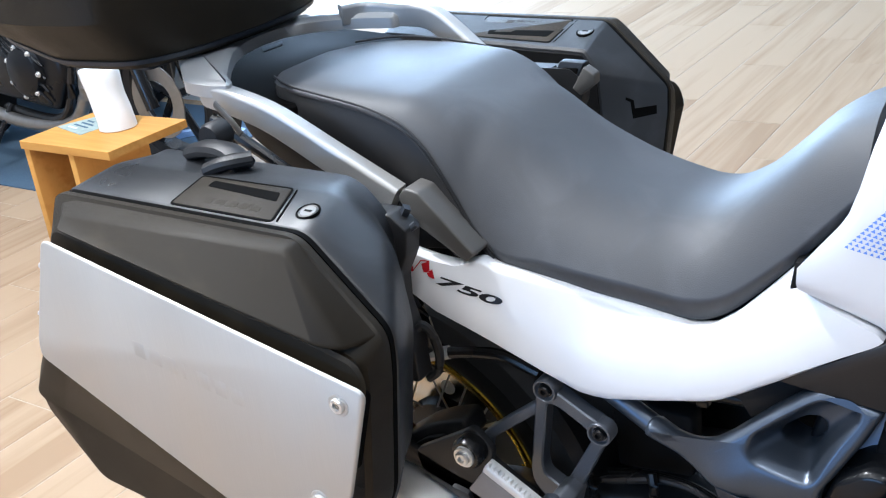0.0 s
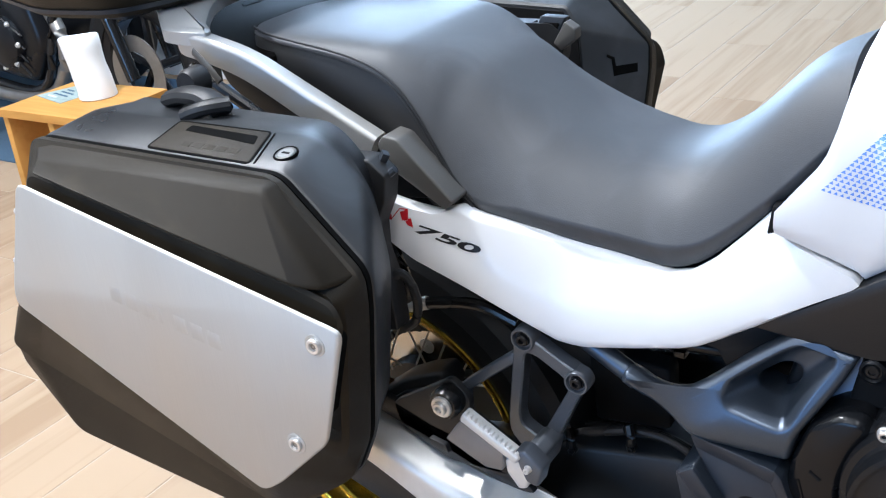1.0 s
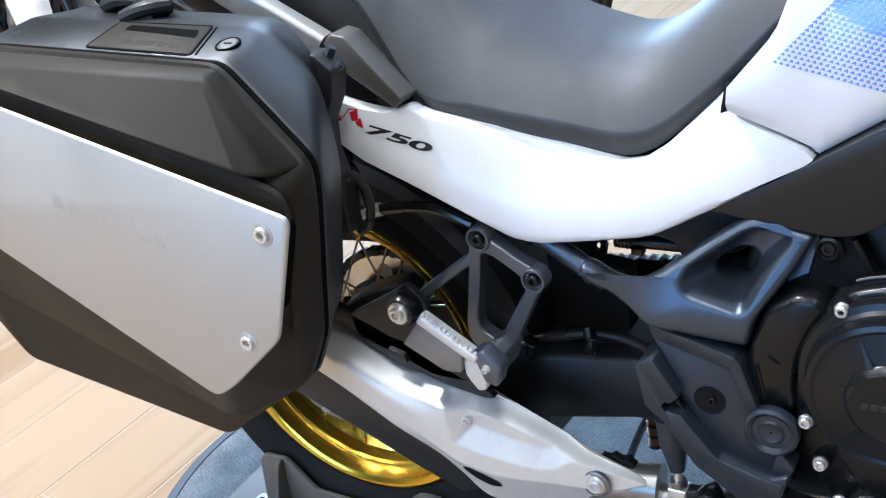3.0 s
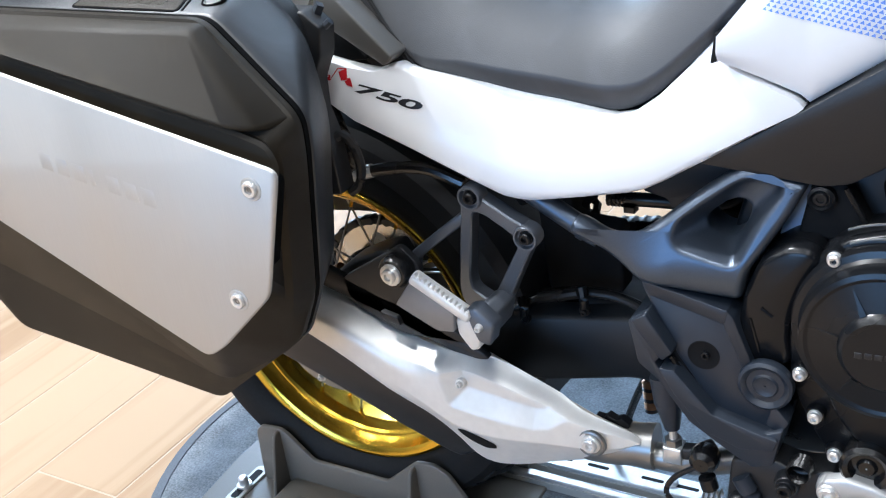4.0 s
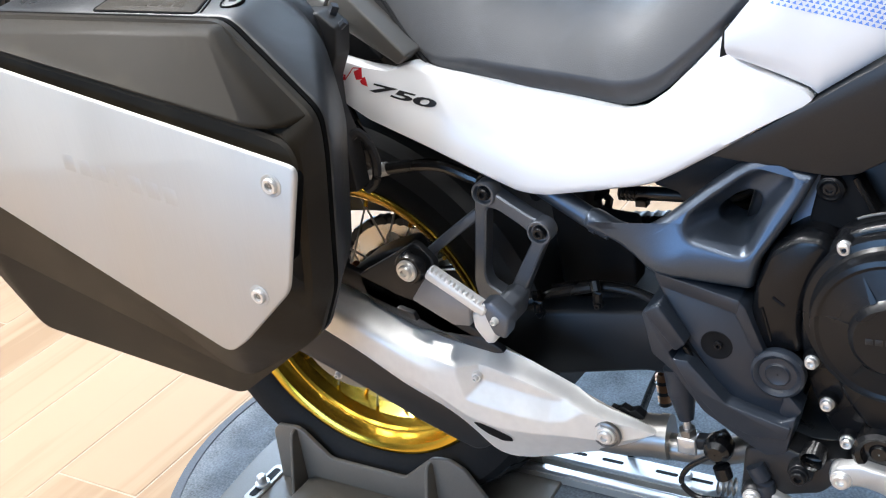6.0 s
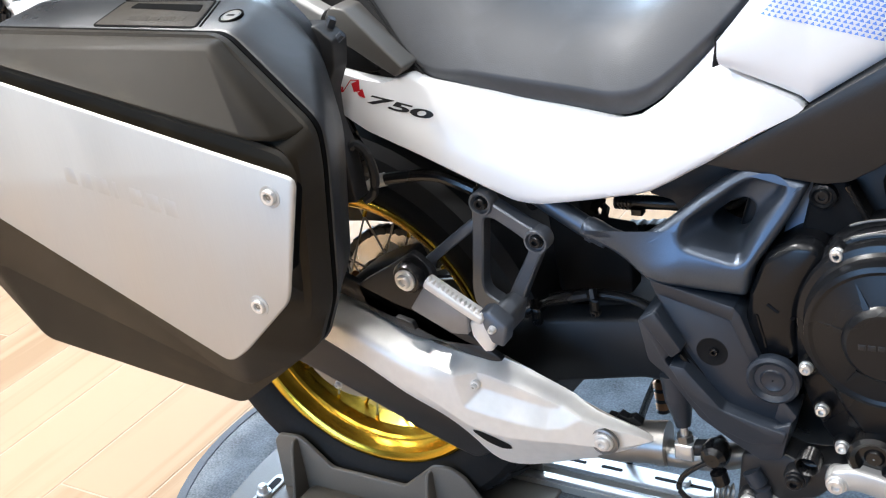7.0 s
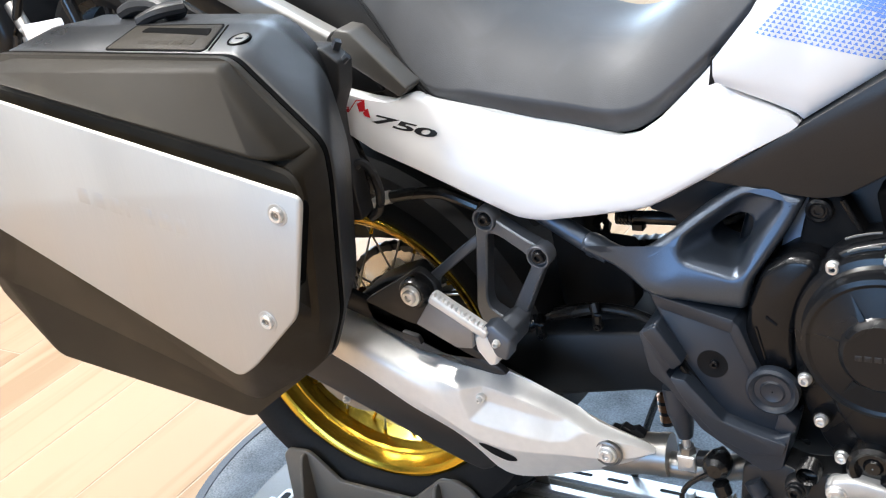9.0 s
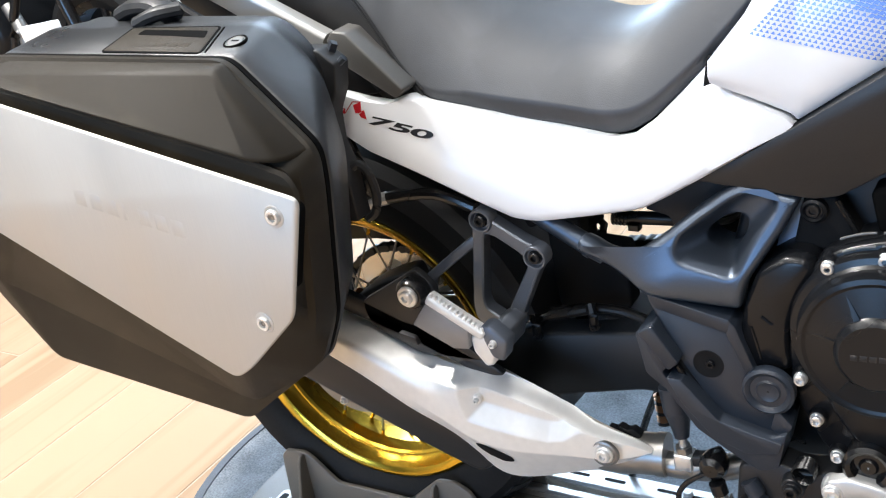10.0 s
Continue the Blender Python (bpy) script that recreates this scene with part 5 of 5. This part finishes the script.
    part("upper_face", up, SHELL, box, sharp=60)
    K = [((a + 2 * c) / 3, (b + 2 * d) / 3) for (a, b), (c, d) in zip(J, I)]
    if s > 0:
        inner = loft([ring(rd(J, 0.025), -0.25), ring(rd(J, 0.025), -0.268), ring(rd(K, 0.025), -0.293), ring(rd(I, 0.022), -0.309), ring(rd(I, 0.02), -0.316), ring(rd(O, 0.016), -0.374), ring(inset(rd(O), 0.003), -0.3788)])
    else:
        inner = loft([ring(inset(rd(I, 0.007), 0.003), -0.306), ring(rd(I, 0.007), -0.309), ring(rd(O, 0.007), -0.374), ring(inset(rd(O, 0.007), 0.003), -0.3788)])
        # the recess is a dark slab on the inner face, its shade only colour
        part("inner_recess_shade", loft([ring(inset(rd(I, 0.007), 0.007), -0.307), ring(inset(rd(I, 0.007), 0.007), -0.304)]), DARK, box)
    part("inner_shell", inner, GLOSS, box, "smooth dark grey inner shell", sharp=60 if s > 0 else 24)
    part("seal", loft([ring(inset(rd(O), 0.0012), -0.3782), ring(inset(rd(O), 0.0012), -0.3848)]), SEAL, box)
    panel = part("panel", plate(rounded([(x * (1.0 if s > 0 else 0.86), z) for x, z in ((-0.226, 0.722), (-0.223, 0.745), (-0.16, 0.891), (0.235, 0.8045), (0.29, 0.7925), (0.247, 0.651), (0.168, 0.576), (0.14, 0.557))], 0.012), deep(-0.4525) * s, deep(-0.4565) * s, 0.0025), ALU, box, "brushed aluminium outer panel")
    backing = [(x * (1.0 if s > 0 else 0.86), z) for x, z in ((-0.218, 0.722), (-0.215, 0.742), (-0.155, 0.872), (0.225, 0.789), (0.277, 0.778), (0.24, 0.656), (0.165, 0.583), (0.14, 0.565))]
    part("panel_backing", plate(rounded(backing, 0.01), deep(-0.43) * s, deep(-0.4527) * s, 0.001), SEAL, box)
    for k in range(7):
        x = -0.04 + 0.024 * k
        w = 0.017 if k != 3 else 0.006
        p = [(x, 0.757 - 0.19 * x), (x + w, 0.757 - 0.19 * (x + w)), (x + w, 0.777 - 0.19 * (x + w)), (x, 0.777 - 0.19 * x)]
        part("engraved_bar", plate(p, deep(-0.456) * s, deep(-0.45653) * s, 0.00002), ALU, panel)
    for x, z in ((0.254, 0.772), (0.205, 0.641)):
        part("panel_dimple", turned([(0.0125, deep(-0.456) * s), (0.0125, deep(-0.457) * s), (0.0115, deep(-0.4574) * s), (0.0098, deep(-0.457) * s), (0.001, deep(-0.4572) * s)], (x, 0, z), seg=32), ALU, box)
        part("bolt", turned([(0.0085, deep(-0.457) * s), (0.0085, deep(-0.4595) * s), (0.0075, deep(-0.461) * s), (0.0048, deep(-0.461) * s), (0.004, deep(-0.458) * s), (0.001, deep(-0.458) * s)], (x, 0, z), seg=20), CHROME, box)
        # darker plug in the bolt's recess stands in for the shade there
        part("socket_shade_plug", turned([(0.0034, deep(-0.458) * s), (0.0034, deep(-0.4592) * s), (0.001, deep(-0.4592) * s)], (x, 0, z), seg=12), PIPE, box)
    for x, z in ((-0.185, 0.845), (-0.215, 0.775)):
        part("rear_bolt", tube([(x - 0.012, deep(-0.44) * s, z), (x + 0.01, deep(-0.44) * s, z)], 0.004, 8), CHROME, box)
    # lid top: handle flap, finger slot, lock
    y_in, slope_in = (0.316, 0.0028) if s > 0 else (0.309, 0.0388)
    top_in = lambda x: 0.932 - slope_in * (x + 0.185)
    top_out = lambda x: 0.922 - 0.0134 * (x + 0.195)
    dz = lambda y, x=0.158: top_in(x) + (top_out(x) - top_in(x)) * max(0, abs(y) - y_in) / (0.374 - y_in) - dip * (0.374 - abs(y))
    at = lambda p, h: [(x, deep(y) * s, dz(y, x) + h) for x, y in p]
    flap = rounded([(-0.022, -0.372), (-0.022, -0.318), (0.112, -0.318), (0.126, -0.372)], 0.004)
    part("flap_gap", loft([at(inset(flap, -0.0028), -0.004), at(inset(flap, -0.0028), 0.0007)]), SEAL, box)
    handle = part("handle_flap", loft([at(flap, -0.003), at(flap, 0.0007), at(inset(flap, 0.0008), 0.0012)]), SHELL, box, "black lifting handle")
    slot_p = rounded([(0.002, -0.324), (0.104, -0.328), (0.11, -0.343), (0.0, -0.335)], 0.003)
    part("finger_slot", loft([at(slot_p, 0.001), at(slot_p, 0.0017)]), SEAL, handle)
    for k in range(5):
        p = [(0.018 + 0.0175 * k, -0.364), (0.0315 + 0.0175 * k, -0.364), (0.0315 + 0.0175 * k, -0.3535), (0.018 + 0.0175 * k, -0.3535)]
        part("brand_bar", loft([at(p, 0.0008), at(inset(p, 0.0004), 0.0015)]), SHELL, handle)
    part("lock_gap", loft([at(rounded([(0.1325, -0.372), (0.1185, -0.318), (0.1205, -0.318), (0.1345, -0.372)], 0.0005), h) for h in (-0.002, 0.0008)]), SEAL, box)
    lock = part("lock", turned([(0.0138, -0.004), (0.0138, 0.0006), (0.0132, 0.0014), (0.0122, 0.0014), (0.0115, -0.001), (0.001, -0.001)], (0.158, deep(-0.348) * s, dz(-0.348)), axis="z", seg=32), SEAL, box, "round black key lock with chrome barrel")
    lock_rim = part("lock_ring", turned([(0.0108, -0.001), (0.0108, 0.0008), (0.0102, 0.0014), (0.0096, 0.0006), (0.0096, -0.0005)], (0.158, deep(-0.348) * s, dz(-0.348)), axis="z", seg=32), PIPE, lock)
    barrel = part("lock_barrel", turned([(0.0085, -0.001), (0.0085, 0.0006), (0.009, 0.001), (0.001, 0.001)], (0.158, deep(-0.348) * s, dz(-0.348)), axis="z", seg=24), PIPE, lock)
    # keyhole is a raised near-black block, coloured for the shade inside
    keyhole = part("keyhole", block(0.153, 0.163, min(deep(-0.3495) * s, deep(-0.3465) * s), max(deep(-0.3495) * s, deep(-0.3465) * s), dz(-0.348) + 0.0008, dz(-0.348) + 0.0014, 0.0002), DARK, lock)
    for ob in (lock, lock_rim, barrel, keyhole):
        for v in ob.data.vertices:
            v.co.z += (0.2 - dip) * (v.co.y * s - deep(-0.348)) - 0.0004
    # hinge side: mounting block, hook and latch strap
    part("mount_block", plate(rounded([(0.12, 0.885), (0.19, 0.885), (0.212, 0.868), (0.206, 0.835), (0.19, 0.805), (0.188, 0.77), (0.198, 0.735), (0.202, 0.67), (0.13, 0.66)], 0.004), deep(-0.228) * s, deep(-0.255) * s, 0.003), BLACK, box, "black mounting block")
    part("hook", tube([(0.19, deep(-0.25) * s, 0.855), (0.203, deep(-0.244) * s, 0.862), (0.216, deep(-0.24) * s, 0.872)], 0.0045, 8, 4), COVER, box)
    part("strap", tube([(0.196, deep(-0.24) * s, 0.735), (0.203, deep(-0.236) * s, 0.738), (0.212, deep(-0.232) * s, 0.725), (0.217, deep(-0.23) * s, 0.7), (0.212, deep(-0.23) * s, 0.675), (0.2, deep(-0.235) * s, 0.664)], 0.0058, 8, 5), BLACK, box)
    for pts in (((0.16, 0.885), (0.175, 0.857)), ((0.203, 0.889), (0.187, 0.864))):
        part("latch_arm", tube([(x, deep(-0.236) * s, z) for x, z in pts], 0.006, 4, flat=0.8), COVER, box)
    if s > 0:
        part("catch_outline", tube([(0.19, deep(-0.352) * s, 0.848), (0.204, deep(-0.353) * s, 0.848), (0.208, deep(-0.354) * s, 0.843), (0.203, deep(-0.355) * s, 0.825), (0.206, deep(-0.356) * s, 0.82), (0.226, deep(-0.358) * s, 0.82)], 0.0016, 6, 2), SEAL, box)
    else:
        catch = part("catch_frame", plate(rounded([(0.174, 0.895), (0.212, 0.894), (0.194, 0.858), (0.158, 0.86)], 0.003), 0.2, 0.186, 0.002), COVER, box, "grey latch of the pannier mount")
        part("catch_pocket", plate(rounded([(0.178, 0.886), (0.203, 0.886), (0.194, 0.866), (0.172, 0.866)], 0.003), 0.187, 0.1845, 0.0005), SEAL, catch)
        part("catch_lever", plate(rounded([(0.213, 0.89), (0.229, 0.88), (0.229, 0.866), (0.206, 0.848), (0.194, 0.858)], 0.003), 0.198, 0.18, 0.002), TAILGREY, catch)
        slant = lambda x: 0.2635 + 0.94 * (x - 0.203)
        keyway = [(0.227, 0.815), (0.235, 0.809), (0.2365, 0.796), (0.261, 0.796), (0.261, 0.783), (0.234, 0.781), (0.232, 0.807), (0.2265, 0.812)]
        part("keyway", loft([[(x, slant(x) + d, z) for x, z in keyway] for d in (0.004, -0.0015)]), SEAL, box)
    if s > 0:
        part("knob", turned([(0.001, -0.265 * s), (0.015, -0.265 * s), (0.018, -0.26 * s), (0.018, -0.238 * s), (0.001, -0.234 * s)], (-0.06, 0, 0.956), seg=24), BLACK, box, "black plastic mounting knob")
        part("lever", tube([(-0.092, -0.262 * s, 0.936), (-0.055, -0.272 * s, 0.947), (-0.02, -0.275 * s, 0.947), (0.01, -0.282 * s, 0.936)], 0.0105, 10, 5, flat=1.5), BLACK, box)
        part("lever", tube([(-0.03, -0.304 * s, 0.933), (-0.005, -0.296 * s, 0.942), (0.018, -0.275 * s, 0.943)], 0.009, 10, 5, flat=1.2), BLACK, box)
    return box


pannier(1, "dark grey plastic pannier with brushed aluminium panel, beside the silencer")
pannier(-1, "larger dark grey plastic pannier on the far side of the motorcycle", -0.336, 1.0, 0.41).location = (0.007, 0.0, 0.043)
part("clamp_strip", tube([(-0.1, -0.205, 0.978), (-0.072, -0.212, 0.962), (-0.055, -0.214, 0.945)], 0.006, 8, 4, flat=0.4), TAILGREY, bike, "bent steel mounting strip")

top = thing("top_case", "dark plastic top case on the rear carrier", "top case")
tc = rounded([(-0.68, -0.085), (-0.6, -0.125), (-0.38, -0.206), (-0.25, -0.192), (-0.215, -0.12), (-0.205, 0.0), (-0.215, 0.12), (-0.25, 0.2), (-0.38, 0.24), (-0.6, 0.18), (-0.68, 0.085)], 0.04)
wide = rounded([(-0.68, -0.16), (-0.6, -0.22), (-0.38, -0.25), (-0.26, -0.24), (-0.212, -0.16), (-0.2, 0.0), (-0.205, 0.2), (-0.25, 0.285), (-0.38, 0.29), (-0.6, 0.27), (-0.68, 0.16)], 0.04)
mid_o = [((a + c) / 2, (b + d) / 2) for (a, b), (c, d) in zip(tc, wide)]
part("case_shell", loft([[(x, y, z) for x, y in inset(o, d)] for o, z, d in ((tc, 1.006, 0.06), (tc, 1.007, 0.012), (tc, 1.021, 0.002), (mid_o, 1.05, 0.003), (wide, 1.08, 0.0), (wide, 1.3, 0.0), (wide, 1.34, 0.04))]), SHELL, top, "dark brown-grey grained plastic shell", sharp=28)
part("base_rim", loft([[(x, y, z) for x, y in inset(tc, d)] for z, d in ((1.014, 0.01), (1.014, 0.0015), (1.02, 0.0), (1.02, 0.008))], caps=False), COVER, top)
part("case_foot", flat(rounded([(-0.33, -0.16), (-0.26, -0.16), (-0.26, -0.11), (-0.33, -0.11)], 0.01), 1.0, 1.01, 0.002), BLACK, top)

# ---- around the motorcycle ----
stool = thing("stool", "box-shaped orange wooden stool", "stool")
part("stool_top", flat(rounded([(-2.012, 0.763), (-1.608, 0.766), (-1.6, 1.075), (-2.005, 1.06)], 0.004), 0.4, 0.425), STOOL, stool)
for x in (-2.008, -1.8):
    part("side_panel", block(x, x + 0.025, 0.77, 1.055, 0.0, 0.4), STOOL, stool)
part("back_panel", block(-1.983, -1.8, 1.03, 1.052, 0.0, 0.4), STOOL, stool)

roll = thing("paper_roll", "white paper roll standing on the wooden stool", "paper roll")
rings = []
for z, r, dx in ((0, 0.0545, 0.0), (0.002, 0.058, 0.0), (0.03, 0.0565, -0.002), (0.06, 0.057, -0.008), (0.1, 0.055, -0.017), (0.13, 0.0565, -0.022), (0.155, 0.059, -0.026), (0.178, 0.0595, -0.03), (0.182, 0.057, -0.03), (0.179, 0.02, -0.03)):
    rings.append([(-1.775 + dx + r * math.cos(a) * (1 + 0.035 * math.sin(3 * a + 19 * z) + 0.012 * math.sin(7 * a + 31 * z)), 0.955 + r * math.sin(a), 0.4255 + z + (0.003 * math.sin(2 * a) if z > 0.15 else 0)) for a in (2 * math.pi * k / 40 for k in range(40))])
part("roll", loft(rings), PAPER, roll)
leaf = part("leaflet", flat([(-2.0, 0.9), (-1.84, 0.86), (-1.82, 0.99), (-1.95, 1.01)], 0.4252, 0.4268, 0.0003), CARD)
for k, (x, y, w) in enumerate(((-1.96, 0.91, 0.05), (-1.955, 0.93, 0.08), (-1.945, 0.95, 0.07), (-1.94, 0.97, 0.04))):
    part("print_bar", flat([(x, y), (x + w, y - 0.2 * w), (x + w, y - 0.2 * w + 0.009), (x, y + 0.009)], 0.4267, 0.4271, 0.0001), MAT if k else WHITE, leaf)
tagged(leaf, "pale green printed leaflet lying on the stool", "leaflet")
tagged(part("floor_mat", flat([(-5.2, 1.22), (-2.25, 1.22), (-2.25, 2.28), (-5.2, 2.28)], 0.0005, 0.006), MAT), "blue rectangular display mat under parked motorcycles", "mat")
frame_b = part("stand_frame", sweep([(-2.62, 1.58, 0.02), (-2.36, 1.75, 0.02), (-2.3, 1.98, 0.02), (-2.55, 1.9, 0.02), (-2.62, 1.58, 0.02)], [(0.018, -0.012), (0.018, 0.012), (-0.018, 0.012), (-0.018, -0.012)]), LIGHTBLUE)
tagged(frame_b, "pale blue painted stand frame lying on the blue mat", "stand")
tagged(part("display_board", block(-5.6, -2.6, 2.35, 2.4, 0.0, 1.5, 0.003), BOARD), "plain white display board behind the parked motorcycles", "board")


def parked_motorcycle(label):
    """A dark naked motorcycle, front towards +x, axle of its rear wheel over the origin."""
    b = thing("parked_motorcycle", label, "motorcycle", group="parked motorcycles")
    for wx in (0.0, 1.4):
        w = part("wheel", turned([(0.23, -0.05), (0.27, -0.062), (0.305, -0.045), (0.315, 0.0), (0.305, 0.045), (0.27, 0.062), (0.23, 0.05), (0.225, 0.0), (0.23, -0.05)], (wx, 0, 0.32), seg=48), RUBBER, b)
        part("rim", turned([(0.235, -0.045), (0.2, -0.035), (0.2, 0.035), (0.235, 0.045), (0.235, -0.045)], (wx, 0, 0.32), seg=48), ENGINE, w)
        for k in range(5):
            a = 2 * math.pi * k / 5 + 0.3
            part("spoke", tube([(wx, 0, 0.32), (wx + 0.21 * math.cos(a), 0, 0.32 + 0.21 * math.sin(a))], 0.016, 8), ENGINE, w)
        part("brake_disc", turned([(0.08, -0.07), (0.14, -0.07), (0.14, -0.075), (0.08, -0.075), (0.08, -0.07)], (wx, 0, 0.32), seg=40), PIPE, w)
    part("engine", plate(rounded([(0.48, 0.3), (0.9, 0.26), (1.0, 0.42), (0.95, 0.62), (0.62, 0.62), (0.46, 0.46)], 0.04), 0.17, -0.17, 0.03), ENGINE, b)
    part("clutch_cover", turned([(0.001, -0.215), (0.07, -0.212), (0.095, -0.2), (0.105, -0.16)], (0.78, 0, 0.42), seg=32), ENGINE, b)
    for k in range(7):
        a = 2 * math.pi * k / 7
        bolt(b, 0.78 + 0.098 * math.cos(a), -0.195, 0.42 + 0.098 * math.sin(a), 0.008, "cover_bolt")
    for k in range(4):
        part("fin", block(0.64, 0.94, -0.14, 0.14, 0.63 + 0.03 * k, 0.642 + 0.03 * k, 0.003), ENGINE, b)
    for s in (-1, 1):
        part("frame_tube", tube([(0.5, 0.13 * s, 0.35), (0.52, 0.15 * s, 0.62), (0.75, 0.15 * s, 0.78), (1.15, 0.05 * s, 0.88)], 0.022, 10, 5), HOSE, b)
        part("down_tube", tube([(1.12, 0.04 * s, 0.82), (1.02, 0.12 * s, 0.5), (0.9, 0.14 * s, 0.24), (0.5, 0.13 * s, 0.24)], 0.018, 10, 5), HOSE, b)
        part("fork_leg", tube([(1.4, 0.1 * s, 0.3), (1.18, 0.1 * s, 0.98)], 0.025, 12), HOSE, b)
        part("swingarm", tube([(0.0, 0.09 * s, 0.32), (0.3, 0.1 * s, 0.36), (0.5, 0.1 * s, 0.42)], 0.028, 10, 4), HOSE, b)
        part("shock", tube([(0.08, 0.13 * s, 0.38), (0.2, 0.13 * s, 0.72)], 0.03, 12), HOSE, b)
    part("exhaust", tube([(0.98, -0.1, 0.55), (1.06, -0.12, 0.4), (0.95, -0.14, 0.22), (0.6, -0.16, 0.2), (0.3, -0.18, 0.28)], 0.026, 12, 5), PIPE, b)
    part("silencer", tube([(0.35, -0.19, 0.27), (-0.2, -0.2, 0.38)], 0.055, 20), CHROME, b)
    part("tank", plate(rounded([(0.55, 0.8), (0.7, 0.98), (1.05, 1.0), (1.15, 0.88), (0.8, 0.78)], 0.05), 0.14, -0.14, 0.06), BLACK, b)
    part("seat", plate(rounded([(-0.2, 0.84), (0.1, 0.86), (0.35, 0.8), (0.58, 0.83), (0.56, 0.76), (-0.15, 0.76)], 0.03), 0.12, -0.12, 0.03), SKIRT, b)
    part("mudguard", tube([(-0.3, 0, 0.55), (-0.2, 0, 0.66), (0.0, 0, 0.72), (0.2, 0, 0.7)], 0.07, 12, 4, flat=1.1), BLACK, b)
    part("headlight", turned([(0.001, -0.06), (0.06, -0.05), (0.09, 0.0), (0.1, 0.06), (0.09, 0.07), (0.001, 0.07)], (1.3, 0, 0.98), axis="x", seg=24), HOSE, b)
    part("handlebar", tube([(1.05, -0.38, 1.08), (1.12, -0.25, 1.1), (1.16, 0.0, 1.06), (1.12, 0.25, 1.1), (1.05, 0.38, 1.08)], 0.013, 10, 5), HOSE, b)
    part("side_stand", tube([(0.55, -0.14, 0.26), (0.5, -0.3, 0.02)], 0.012, 8), HOSE, b)
    for k in range(4):
        part("cable", tube([(0.9, -0.18, 0.3 + 0.05 * k), (0.7, -0.2, 0.5 + 0.03 * k), (0.55, -0.17, 0.66)], 0.006, 6, 4), HOSE, b)
    return b


pb = parked_motorcycle("dark naked motorcycle parked on the blue mat")
pb.matrix_world = pose(-4.5, 2.0, 0.006, 0, 0, 4)
pb2 = parked_motorcycle("second dark motorcycle parked on the blue mat")
pb2.matrix_world = pose(-3.55, 1.6, 0.006, 0, 0, -3)

# ---- floor planks ----
OUTL = rounded([(-0.0985, -0.5985), (0.0985, -0.5985), (0.0985, 0.5985), (-0.0985, 0.5985)], 0.001, 1)
plank_mesh = finish(flat(OUTL, -0.02, 0.0, 0.0015), "plank", PLANK)
rest = bmesh.new()
for i in range(-27, 28):
    x = -0.54 + 0.2 * i
    off = 0.0 if i == 0 else random.uniform(0, 1.2)
    for j in range(-6, 9):
        y = -0.218 + 0.6 + 1.2 * j - off
        if not -6.9 < y < 7.4:
            continue
        if -17 < i < 12 and -1.6 < y < 6.5:
            ob = new("plank", plank_mesh)
            ob.location = (x, y, 0)
            ob.parent = floor
        else:
            flat([(x + a, y + b) for a, b in OUTL[::2]], -0.02, 0.0, 0.0015, rest)
far_planks = part("planks", rest, PLANK, floor)
tagged(far_planks, kind="stuff")
